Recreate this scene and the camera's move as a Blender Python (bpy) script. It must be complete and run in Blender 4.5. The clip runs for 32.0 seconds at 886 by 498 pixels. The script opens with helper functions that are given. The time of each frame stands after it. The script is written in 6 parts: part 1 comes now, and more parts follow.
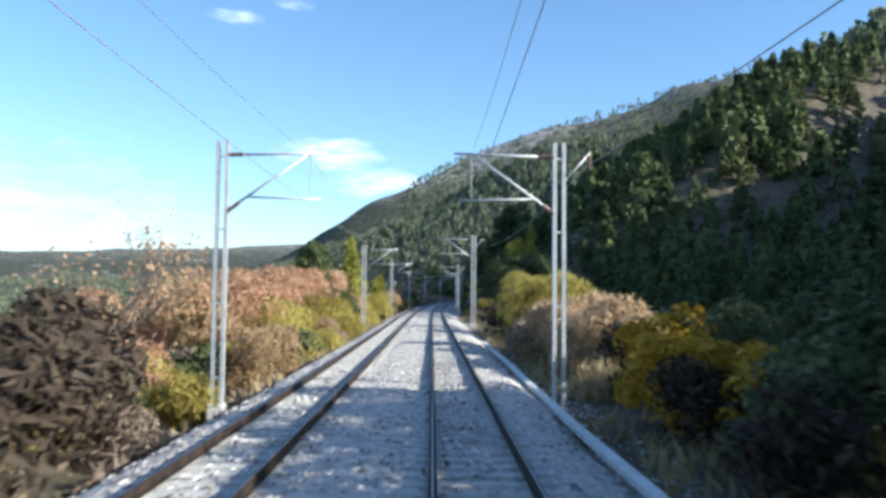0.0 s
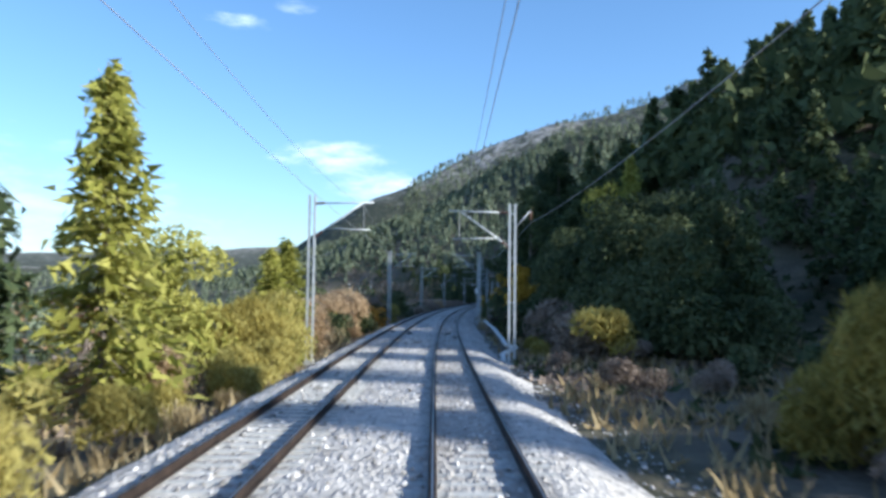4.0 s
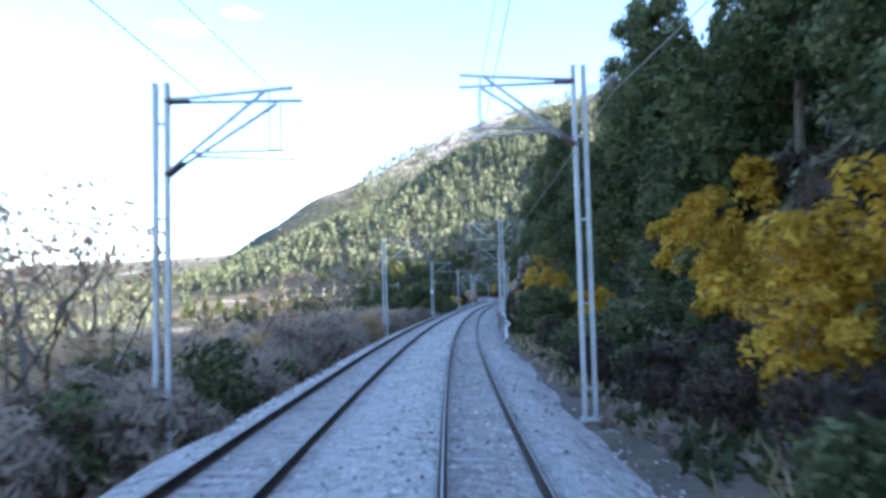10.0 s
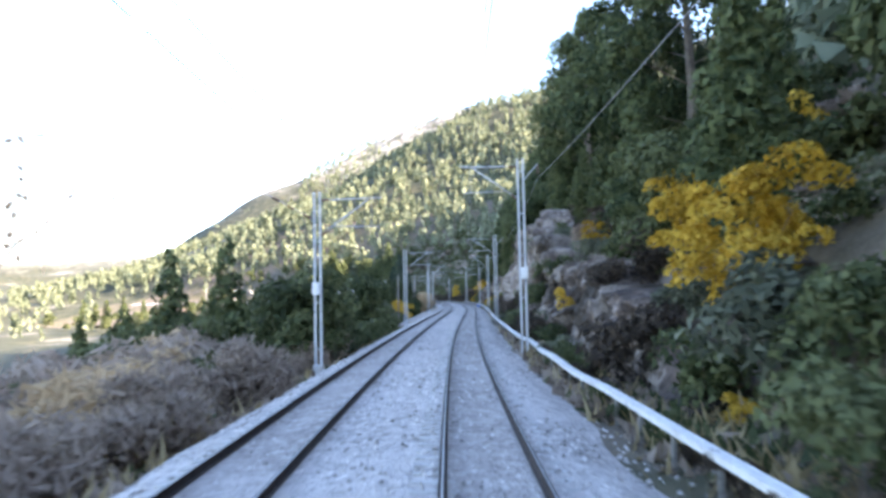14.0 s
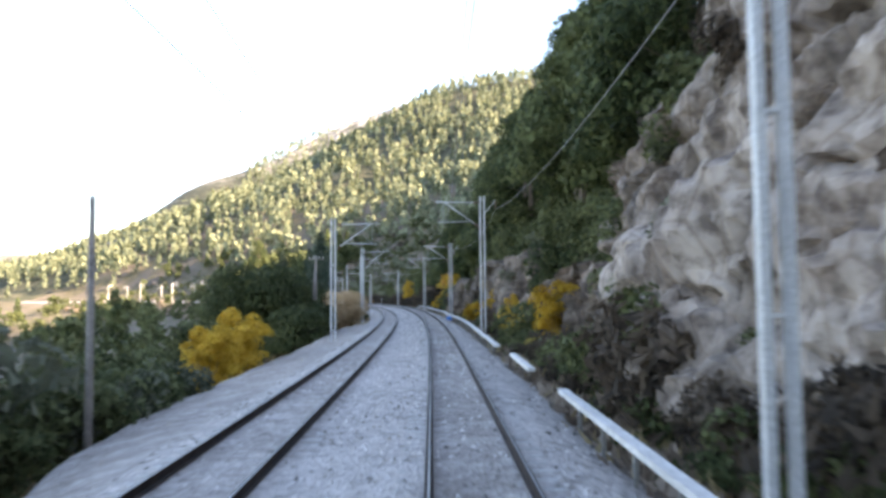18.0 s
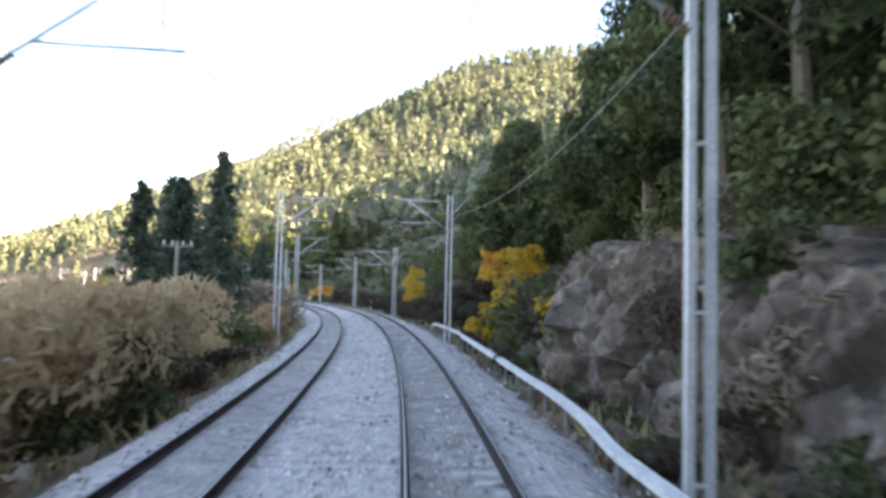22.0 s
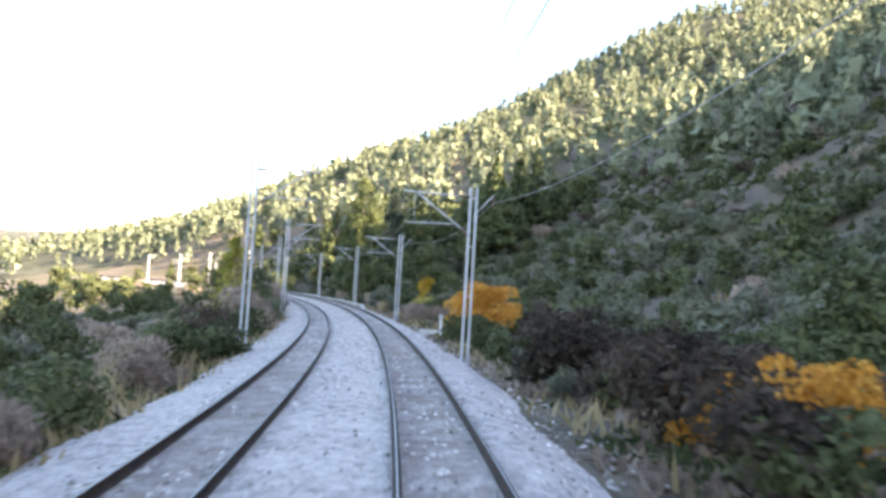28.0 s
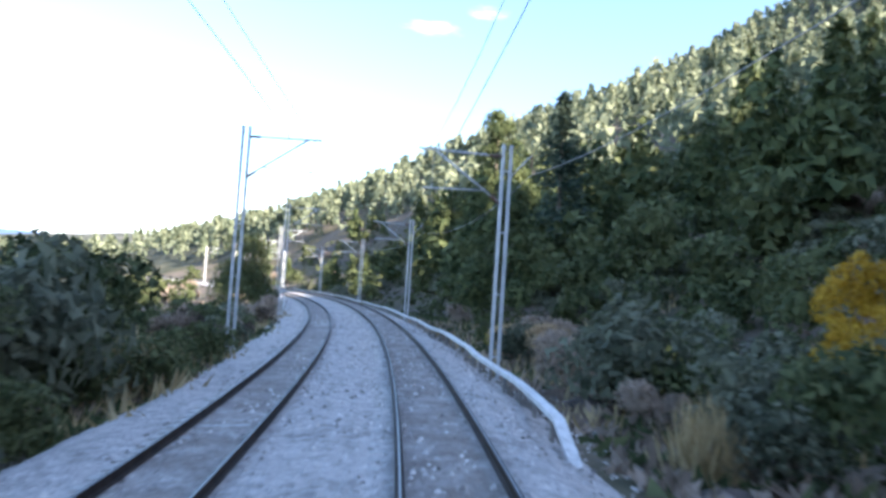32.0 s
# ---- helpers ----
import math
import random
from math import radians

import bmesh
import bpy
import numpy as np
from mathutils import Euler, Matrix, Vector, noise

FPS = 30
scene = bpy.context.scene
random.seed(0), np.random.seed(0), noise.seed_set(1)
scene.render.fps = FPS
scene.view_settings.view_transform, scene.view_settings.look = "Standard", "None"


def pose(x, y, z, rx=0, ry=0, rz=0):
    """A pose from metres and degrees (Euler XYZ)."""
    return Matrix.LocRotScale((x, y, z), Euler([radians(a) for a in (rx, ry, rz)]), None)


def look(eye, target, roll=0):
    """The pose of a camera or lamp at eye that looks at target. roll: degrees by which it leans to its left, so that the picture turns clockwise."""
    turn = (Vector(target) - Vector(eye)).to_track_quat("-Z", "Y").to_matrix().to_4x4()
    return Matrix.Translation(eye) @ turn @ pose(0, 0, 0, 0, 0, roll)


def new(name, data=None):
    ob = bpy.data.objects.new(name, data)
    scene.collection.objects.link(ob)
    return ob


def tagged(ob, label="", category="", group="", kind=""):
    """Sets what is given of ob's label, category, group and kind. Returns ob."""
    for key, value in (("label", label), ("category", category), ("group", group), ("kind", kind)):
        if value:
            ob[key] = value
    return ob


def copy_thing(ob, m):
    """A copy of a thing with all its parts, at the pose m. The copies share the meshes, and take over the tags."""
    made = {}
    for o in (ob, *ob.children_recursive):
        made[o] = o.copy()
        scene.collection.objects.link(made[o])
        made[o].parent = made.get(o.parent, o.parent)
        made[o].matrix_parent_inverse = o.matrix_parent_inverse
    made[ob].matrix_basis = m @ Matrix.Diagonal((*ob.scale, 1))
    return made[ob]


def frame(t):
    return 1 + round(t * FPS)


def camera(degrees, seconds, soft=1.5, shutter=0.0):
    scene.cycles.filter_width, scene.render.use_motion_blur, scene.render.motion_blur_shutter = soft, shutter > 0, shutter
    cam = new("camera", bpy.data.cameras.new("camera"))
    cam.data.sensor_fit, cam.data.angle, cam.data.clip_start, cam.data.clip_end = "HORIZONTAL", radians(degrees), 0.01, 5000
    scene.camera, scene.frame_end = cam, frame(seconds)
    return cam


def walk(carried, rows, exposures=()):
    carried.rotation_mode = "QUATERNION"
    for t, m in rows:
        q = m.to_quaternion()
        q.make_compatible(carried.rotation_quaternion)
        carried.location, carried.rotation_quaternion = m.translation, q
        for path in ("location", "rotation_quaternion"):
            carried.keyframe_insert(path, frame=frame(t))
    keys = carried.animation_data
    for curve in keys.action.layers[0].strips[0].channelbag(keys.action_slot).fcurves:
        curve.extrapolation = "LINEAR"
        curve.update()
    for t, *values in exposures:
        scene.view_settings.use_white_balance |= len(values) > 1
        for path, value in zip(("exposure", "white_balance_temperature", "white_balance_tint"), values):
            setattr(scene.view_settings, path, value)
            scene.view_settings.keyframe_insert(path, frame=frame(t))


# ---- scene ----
EXPO = [(0.0, 0.8, 5350, 4), (1.0, 0.85, 5350, 4), (2.0, 0.7, 5250, 5), (4.0, 0.7, 5100, 5), (5.0, 0.65, 5100, 5), (6.0, 0.8, 5000, 7), (7.0, 1.35, 4750, 9), (8.0, 1.6, 4700, 11), (9.0, 2.15, 5250, 13),
        (13.0, 2.6, 6350, 16), (14.0, 2.9, 6600, 17), (15.0, 2.65, 6900, 17), (20.0, 2.8, 7900, 18), (26.0, 2.85, 7800, 18), (29.0, 2.55, 7000, 16), (30.0, 2.25, 6700, 15), (32.0, 2.05, 5900, 13)]
cam = camera(60.0, 32.0, soft=3.3, shutter=0.28)
walk(cam, [
    (0.0, pose(-0.78, 0.00, 2.657, 92.93, -0.55, -0.76)),
    (0.5, pose(-0.78, 10.20, 2.537, 93.02, -0.50, -0.70)),
    (1.0, pose(-0.79, 20.40, 2.422, 93.03, -0.81, -0.66)),
    (1.5, pose(-0.81, 30.60, 2.313, 93.06, -1.10, -0.76)),
    (2.0, pose(-0.82, 40.80, 2.210, 93.08, -0.88, -0.78)),
    (2.5, pose(-0.82, 51.00, 2.114, 93.11, -0.74, -0.79)),
    (3.0, pose(-0.83, 61.20, 2.022, 93.14, -0.75, -0.74)),
    (3.5, pose(-0.84, 71.40, 1.936, 93.16, -0.70, -0.71)),
    (4.0, pose(-0.84, 81.60, 1.855, 93.18, -0.65, -0.70)),
    (4.5, pose(-0.84, 91.80, 1.778, 93.20, -0.55, -0.73)),
    (5.0, pose(-0.81, 102.00, 1.706, 93.24, -0.53, -0.75)),
    (5.5, pose(-0.76, 112.20, 1.638, 93.27, -0.22, -0.70)),
    (6.0, pose(-0.66, 122.41, 1.575, 93.33, 0.10, -0.97)),
    (6.5, pose(-0.52, 132.61, 1.516, 93.38, 0.38, -1.15)),
    (7.0, pose(-0.31, 142.81, 1.461, 93.36, 0.74, -1.47)),
    (7.5, pose(-0.04, 153.01, 1.409, 93.39, 1.48, -1.83)),
    (8.0, pose(0.29, 163.21, 1.360, 93.38, 1.79, -2.22)),
    (8.5, pose(0.70, 173.41, 1.312, 93.35, 1.46, -2.54)),
    (9.0, pose(1.18, 183.60, 1.267, 93.33, 1.46, -3.04)),
    (9.5, pose(1.73, 193.79, 1.225, 93.32, 1.39, -3.47)),
    (10.0, pose(2.35, 203.98, 1.187, 93.37, 1.47, -3.89)),
    (10.5, pose(3.05, 214.16, 1.153, 93.36, 1.46, -4.34)),
    (11.0, pose(3.83, 224.34, 1.124, 93.38, 1.76, -4.79)),
    (11.5, pose(4.68, 234.51, 1.101, 93.40, 1.65, -5.22)),
    (12.0, pose(5.61, 244.67, 1.083, 93.40, 1.45, -5.67)),
    (12.5, pose(6.62, 254.82, 1.073, 93.43, 1.34, -6.14)),
    (13.0, pose(7.70, 264.97, 1.071, 93.45, 1.25, -6.55)),
    (13.5, pose(8.87, 275.11, 1.075, 93.51, 1.16, -7.03)),
    (14.0, pose(10.11, 285.24, 1.087, 93.55, 1.19, -7.43)),
    (14.5, pose(11.45, 295.36, 1.107, 93.64, 0.74, -8.00)),
    (15.0, pose(12.86, 305.46, 1.133, 93.68, 1.25, -8.40)),
    (15.5, pose(14.34, 315.56, 1.163, 93.81, 1.07, -9.00)),
    (16.0, pose(15.90, 325.65, 1.194, 93.78, 0.99, -9.48)),
    (16.5, pose(17.52, 335.72, 1.226, 93.76, 0.89, -9.93)),
    (17.0, pose(19.19, 345.79, 1.257, 93.72, 0.76, -10.32)),
    (17.5, pose(20.91, 355.84, 1.286, 93.69, 0.63, -10.64)),
    (18.0, pose(22.65, 365.90, 1.316, 93.55, 0.50, -10.78)),
    (18.5, pose(24.41, 375.94, 1.348, 93.55, 0.48, -11.03)),
    (19.0, pose(26.17, 385.99, 1.382, 93.50, 0.51, -10.81)),
    (19.5, pose(27.91, 396.04, 1.423, 93.47, 0.03, -10.81)),
    (20.0, pose(29.61, 406.09, 1.472, 93.46, 0.15, -10.90)),
    (20.5, pose(31.25, 416.16, 1.530, 93.50, -0.11, -10.52)),
    (21.0, pose(32.82, 426.23, 1.597, 93.45, -0.68, -10.14)),
    (21.5, pose(34.29, 436.31, 1.676, 93.41, -1.13, -9.73)),
    (22.0, pose(35.65, 446.41, 1.762, 93.46, -1.41, -9.42)),
    (22.5, pose(36.86, 456.53, 1.854, 93.43, -1.70, -8.52)),
    (23.0, pose(37.92, 466.66, 1.948, 93.40, -2.07, -7.84)),
    (23.5, pose(38.79, 476.80, 2.039, 93.40, -2.33, -6.70)),
    (24.0, pose(39.47, 486.96, 2.126, 93.35, -3.10, -5.71)),
    (24.5, pose(39.96, 497.14, 2.203, 93.21, -3.15, -4.46)),
    (25.0, pose(40.23, 507.31, 2.269, 93.13, -3.77, -3.29)),
    (25.5, pose(40.31, 517.49, 2.328, 93.05, -3.96, -2.13)),
    (26.0, pose(40.17, 527.67, 2.376, 93.06, -4.03, -1.01)),
    (26.5, pose(39.83, 537.85, 2.418, 93.09, -3.97, 0.11)),
    (27.0, pose(39.29, 548.02, 2.456, 93.13, -3.81, 1.23)),
    (27.5, pose(38.54, 558.17, 2.491, 93.18, -3.64, 2.36)),
    (28.0, pose(37.58, 568.30, 2.525, 93.25, -3.43, 3.49)),
    (28.5, pose(36.41, 578.42, 2.559, 93.31, -3.23, 4.75)),
    (29.0, pose(35.03, 588.51, 2.592, 93.32, -3.33, 5.90)),
    (29.5, pose(33.45, 598.57, 2.626, 93.28, -3.23, 7.16)),
    (30.0, pose(31.68, 608.59, 2.664, 93.25, -3.32, 8.31)),
    (30.5, pose(29.71, 618.58, 2.703, 93.23, -3.82, 9.40)),
    (31.0, pose(27.55, 628.53, 2.745, 93.14, -3.72, 10.35)),
    (31.5, pose(25.20, 638.44, 2.789, 93.07, -3.61, 11.53)),
    (32.0, pose(22.66, 648.30, 2.835, 92.98, -3.79, 12.64)),
], EXPO)

# ---- light ----
SUN_EL, SUN_AZ = 24.0, 22.0          # elevation; degrees behind the right-hand side
sun_dir = Vector((math.cos(radians(SUN_EL)) * math.cos(radians(SUN_AZ)),
                  -math.cos(radians(SUN_EL)) * math.sin(radians(SUN_AZ)), math.sin(radians(SUN_EL))))
sun = new("sun", bpy.data.lights.new("sun", "SUN"))
sun.data.energy, sun.data.angle, sun.data.color = 6.2, radians(0.6), (1.0, 0.86, 0.66)
sun.matrix_world = look((0, 0, 300), Vector((0, 0, 300)) - sun_dir)


def way(az, el):
    """Direction to a place in the sky: degrees left of straight ahead, degrees up."""
    return (-math.sin(radians(az)) * math.cos(radians(el)), math.cos(radians(az)) * math.cos(radians(el)), math.sin(radians(el)))


def make_world():
    w = bpy.data.worlds.new("sky")
    scene.world = w
    w.use_nodes = True
    nt = w.node_tree
    nt.nodes.clear()
    N, L = nt.nodes.new, nt.links.new
    out, bg, sky = N("ShaderNodeOutputWorld"), N("ShaderNodeBackground"), N("ShaderNodeTexSky")
    sky.sky_type, sky.sun_disc = "NISHITA", False
    sky.sun_elevation, sky.sun_rotation = radians(SUN_EL), radians(90 + SUN_AZ)
    sky.air_density, sky.dust_density, sky.ozone_density = 1.0, 0.6, 2.0
    tc = N("ShaderNodeTexCoord")
    nz = N("ShaderNodeTexNoise")
    nz.inputs["Scale"].default_value, nz.inputs["Detail"].default_value, nz.inputs["Roughness"].default_value = 14.0, 7.0, 0.65
    sc = N("ShaderNodeMapping")
    sc.inputs["Scale"].default_value = (1, 1, 3.5)
    L(tc.outputs["Generated"], sc.inputs["Vector"])
    L(sc.outputs["Vector"], nz.inputs["Vector"])
    total = None
    # clouds: direction, radius across, radius up, tilt, strength
    for az, el, ra, re, tilt, amount in ((7.5, 9.6, 4.2, 1.3, 0.0, 1.0), (4.6, 8.0, 4.2, 1.2, 0.0, 1.0), (14.8, 18.9, 2.4, 0.6, 0.0, 0.9), (10.5, 20.2, 1.6, 0.5, 0.0, 0.6),
                                          (32.0, 4.0, 17.0, 5.5, 0.0, 0.6), (60.0, 8.0, 22.0, 8.0, 0.0, 0.6)):
        d = Vector(way(az, el))
        right = Vector((math.cos(radians(az)), math.sin(radians(az)), 0))
        up = right.cross(d)
        vals = []
        for v, r in ((right, ra), (up, re)):
            dot = N("ShaderNodeVectorMath")
            dot.operation = "DOT_PRODUCT"
            dot.inputs[1].default_value = v
            L(tc.outputs["Generated"], dot.inputs[0])
            sub = N("ShaderNodeMath")
            sub.operation = "SUBTRACT"
            L(dot.outputs["Value"], sub.inputs[0])
            sub.inputs[1].default_value = v.dot(d)
            div = N("ShaderNodeMath")
            div.operation = "DIVIDE"
            L(sub.outputs[0], div.inputs[0])
            div.inputs[1].default_value = math.sin(radians(r))
            sq = N("ShaderNodeMath")
            sq.operation = "POWER"
            ab = N("ShaderNodeMath")
            ab.operation = "ABSOLUTE"
            L(div.outputs[0], ab.inputs[0])
            L(ab.outputs[0], sq.inputs[0])
            sq.inputs[1].default_value = 2.0
            vals.append(sq)
        add = N("ShaderNodeMath")
        L(vals[0].outputs[0], add.inputs[0])
        L(vals[1].outputs[0], add.inputs[1])
        mix = N("ShaderNodeMath")                  # noise eats the edge
        mix.operation = "MULTIPLY_ADD"
        L(nz.outputs["Fac"], mix.inputs[0])
        mix.inputs[1].default_value = -4.5
        L(add.outputs[0], mix.inputs[2])
        ramp = N("ShaderNodeMapRange")
        ramp.interpolation_type = "SMOOTHSTEP"
        for k, v in ((1, -3.0), (2, -1.1), (3, amount), (4, 0.0)):
            ramp.inputs[k].default_value = v
        L(mix.outputs[0], ramp.inputs[0])
        front = N("ShaderNodeVectorMath")
        front.operation = "DOT_PRODUCT"
        front.inputs[1].default_value = d
        L(tc.outputs["Generated"], front.inputs[0])
        gt = N("ShaderNodeMath")
        gt.operation = "GREATER_THAN"
        gt.inputs[1].default_value = 0.3
        L(front.outputs["Value"], gt.inputs[0])
        mul = N("ShaderNodeMath")
        mul.operation = "MULTIPLY"
        L(ramp.outputs[0], mul.inputs[0])
        L(gt.outputs[0], mul.inputs[1])
        if total:
            mx = N("ShaderNodeMath")
            mx.operation = "MAXIMUM"
            L(total.outputs[0], mx.inputs[0])
            L(mul.outputs[0], mx.inputs[1])
            total = mx
        else:
            total = mul
    mixc = N("ShaderNodeMix")
    mixc.data_type = "RGBA"
    mixc.inputs["B"].default_value = (6.5, 6.6, 6.9, 1)
    L(total.outputs[0], mixc.inputs["Factor"])
    L(sky.outputs["Color"], mixc.inputs["A"])
    L(mixc.outputs["Result"], bg.inputs["Color"])
    bg.inputs["Strength"].default_value = 0.125
    L(bg.outputs[0], out.inputs[0])


make_world()


# ---- materials ----
def material(name, build):
    m = bpy.data.materials.new(name)
    m.use_nodes = True
    nt = m.node_tree
    build(nt, nt.nodes["Principled BSDF"], nt.nodes["Material Output"])
    return m


def tex(nt, kind, scale, detail=4.0, coord="Object", rough=0.55, stretch=(1, 1, 1)):
    c = nt.nodes.new("ShaderNodeTexCoord")
    mp = nt.nodes.new("ShaderNodeMapping")
    mp.inputs["Scale"].default_value = stretch
    nt.links.new(c.outputs[coord], mp.inputs["Vector"])
    t = nt.nodes.new("ShaderNodeTex" + kind)
    t.inputs["Scale"].default_value = scale
    if kind == "Noise":
        t.inputs["Detail"].default_value, t.inputs["Roughness"].default_value = detail, rough
    nt.links.new(mp.outputs["Vector"], t.inputs["Vector"])
    return t


def ramp(nt, source, stops):
    r = nt.nodes.new("ShaderNodeValToRGB")
    while len(r.color_ramp.elements) < len(stops):
        r.color_ramp.elements.new(0.5)
    for e, (p, c) in zip(r.color_ramp.elements, stops):
        e.position, e.color = p, (*c, 1)
    nt.links.new(source, r.inputs["Fac"])
    return r


def blend(nt, fac, a, b, mode="MIX"):
    m = nt.nodes.new("ShaderNodeMix")
    m.data_type, m.blend_type = "RGBA", mode
    if isinstance(fac, float):
        m.inputs["Factor"].default_value = fac
    else:
        nt.links.new(fac, m.inputs["Factor"])
    for key, v in (("A", a), ("B", b)):
        if isinstance(v, tuple):
            m.inputs[key].default_value = (*v, 1)
        else:
            nt.links.new(v, m.inputs[key])
    return m.outputs["Result"]


def bump(nt, bsdf, source, strength, distance):
    b = nt.nodes.new("ShaderNodeBump")
    b.inputs["Strength"].default_value, b.inputs["Distance"].default_value = strength, distance
    nt.links.new(source, b.inputs["Height"])
    nt.links.new(b.outputs["Normal"], bsdf.inputs["Normal"])


def leaf_mat(name, dark, mid, light, glow=0.38, broad=3.0, single=0.4):
    """Foliage: three tones by leaf and by clump, some light through the leaf."""
    def build(nt, bsdf, out):
        geo = nt.nodes.new("ShaderNodeNewGeometry")
        info = nt.nodes.new("ShaderNodeObjectInfo")
        n = tex(nt, "Noise", 1.0 / broad, 3.0)
        add = nt.nodes.new("ShaderNodeMath")
        add.operation = "MULTIPLY_ADD"
        nt.links.new(geo.outputs["Random Per Island"], add.inputs[0])
        add.inputs[1].default_value = single
        nt.links.new(n.outputs["Fac"], add.inputs[2])
        sub = nt.nodes.new("ShaderNodeMath")
        sub.operation = "MULTIPLY_ADD"
        nt.links.new(info.outputs["Random"], sub.inputs[0])
        sub.inputs[1].default_value = 0.3
        nt.links.new(add.outputs[0], sub.inputs[2])
        r = ramp(nt, sub.outputs[0], ((0.40, dark), (0.74, mid), (0.96, light)))
        nt.links.new(r.outputs["Color"], bsdf.inputs["Base Color"])
        bsdf.inputs["Roughness"].default_value = 0.6
        bsdf.inputs["Specular IOR Level"].default_value = 0.08
        tr = nt.nodes.new("ShaderNodeBsdfTranslucent")
        nt.links.new(r.outputs["Color"], tr.inputs["Color"])
        mx = nt.nodes.new("ShaderNodeMixShader")
        mx.inputs[0].default_value = glow
        nt.links.new(bsdf.outputs[0], mx.inputs[1])
        nt.links.new(tr.outputs[0], mx.inputs[2])
        nt.links.new(mx.outputs[0], out.inputs["Surface"])
    return material(name, build)


def plain_mat(name, a, b, scale, rough=0.85, metal=0.0, relief=0.3, depth=0.01, fine=8.0):
    """A surface of two tones at a broad and a fine scale, with relief."""
    def build(nt, bsdf, out):
        n1, n2 = tex(nt, "Noise", scale, 5.0), tex(nt, "Noise", scale * fine, 3.0)
        c = blend(nt, ramp(nt, n1.outputs["Fac"], ((0.35, (0, 0, 0)), (0.65, (1, 1, 1)))).outputs["Color"], a, b)
        c2 = blend(nt, 0.35, c, ramp(nt, n2.outputs["Fac"], ((0.3, tuple(v * 0.5 for v in a)), (0.7, tuple(min(1, v * 1.3) for v in b)))).outputs["Color"])
        nt.links.new(c2, bsdf.inputs["Base Color"])
        bsdf.inputs["Roughness"].default_value, bsdf.inputs["Metallic"].default_value = rough, metal
        bump(nt, bsdf, n2.outputs["Fac"], relief, depth)
    return material(name, build)


def ballast_build(nt, bsdf, out):
    v, v2 = tex(nt, "Voronoi", 11.0), tex(nt, "Voronoi", 4.6)
    n, n2 = tex(nt, "Noise", 0.35, 5.0), tex(nt, "Noise", 2.9, 4.0)
    stone = ramp(nt, v.outputs["Color"], ((0.08, (0.15, 0.136, 0.124)), (0.5, (0.42, 0.385, 0.355)), (0.92, (0.78, 0.725, 0.68))))
    lumps = ramp(nt, v2.outputs["Color"], ((0.12, (0.17, 0.154, 0.14)), (0.5, (0.43, 0.393, 0.362)), (0.9, (0.72, 0.67, 0.625))))
    c = blend(nt, 0.42, stone.outputs["Color"], lumps.outputs["Color"])
    dirt = ramp(nt, n2.outputs["Fac"], ((0.40, (0.15, 0.132, 0.117)), (0.60, (0.50, 0.455, 0.42))))
    c = blend(nt, 0.30, c, dirt.outputs["Color"])
    pale = ramp(nt, n.outputs["Fac"], ((0.42, (0, 0, 0)), (0.62, (1, 1, 1))))
    c = blend(nt, pale.outputs["Color"], c, blend(nt, 0.35, c, (0.60, 0.55, 0.51)))
    at_ = nt.nodes.new("ShaderNodeAttribute")
    at_.attribute_name = "soiled"
    n3 = tex(nt, "Noise", 1.1, 5.0)
    soil = nt.nodes.new("ShaderNodeMath")
    soil.operation = "MULTIPLY"
    nt.links.new(at_.outputs["Fac"], soil.inputs[0])
    nt.links.new(ramp(nt, n3.outputs["Fac"], ((0.3, (0.25, 0.25, 0.25)), (0.6, (1, 1, 1)))).outputs["Color"], soil.inputs[1])
    du = nt.nodes.new("ShaderNodeAttribute")
    du.attribute_name = "dusty_lit"
    dust = nt.nodes.new("ShaderNodeMath")
    dust.operation = "MULTIPLY"
    nt.links.new(du.outputs["Fac"], dust.inputs[0])
    nt.links.new(ramp(nt, n2.outputs["Fac"], ((0.40, (0.1, 0.1, 0.1)), (0.58, (0.6, 0.6, 0.6)))).outputs["Color"], dust.inputs[1])
    c = blend(nt, dust.outputs[0], c, (0.63, 0.575, 0.53))
    c = blend(nt, soil.outputs[0], c, blend(nt, 0.68, c, (0.15, 0.118, 0.095)))
    nt.links.new(c, bsdf.inputs["Base Color"])
    bsdf.inputs["Roughness"].default_value = 0.9
    bsdf.inputs["Specular IOR Level"].default_value = 0.15
    add = nt.nodes.new("ShaderNodeMath")
    nt.links.new(v.outputs["Distance"], add.inputs[0])
    nt.links.new(v2.outputs["Distance"], add.inputs[1])
    bump(nt, bsdf, add.outputs[0], 0.9, 0.06)


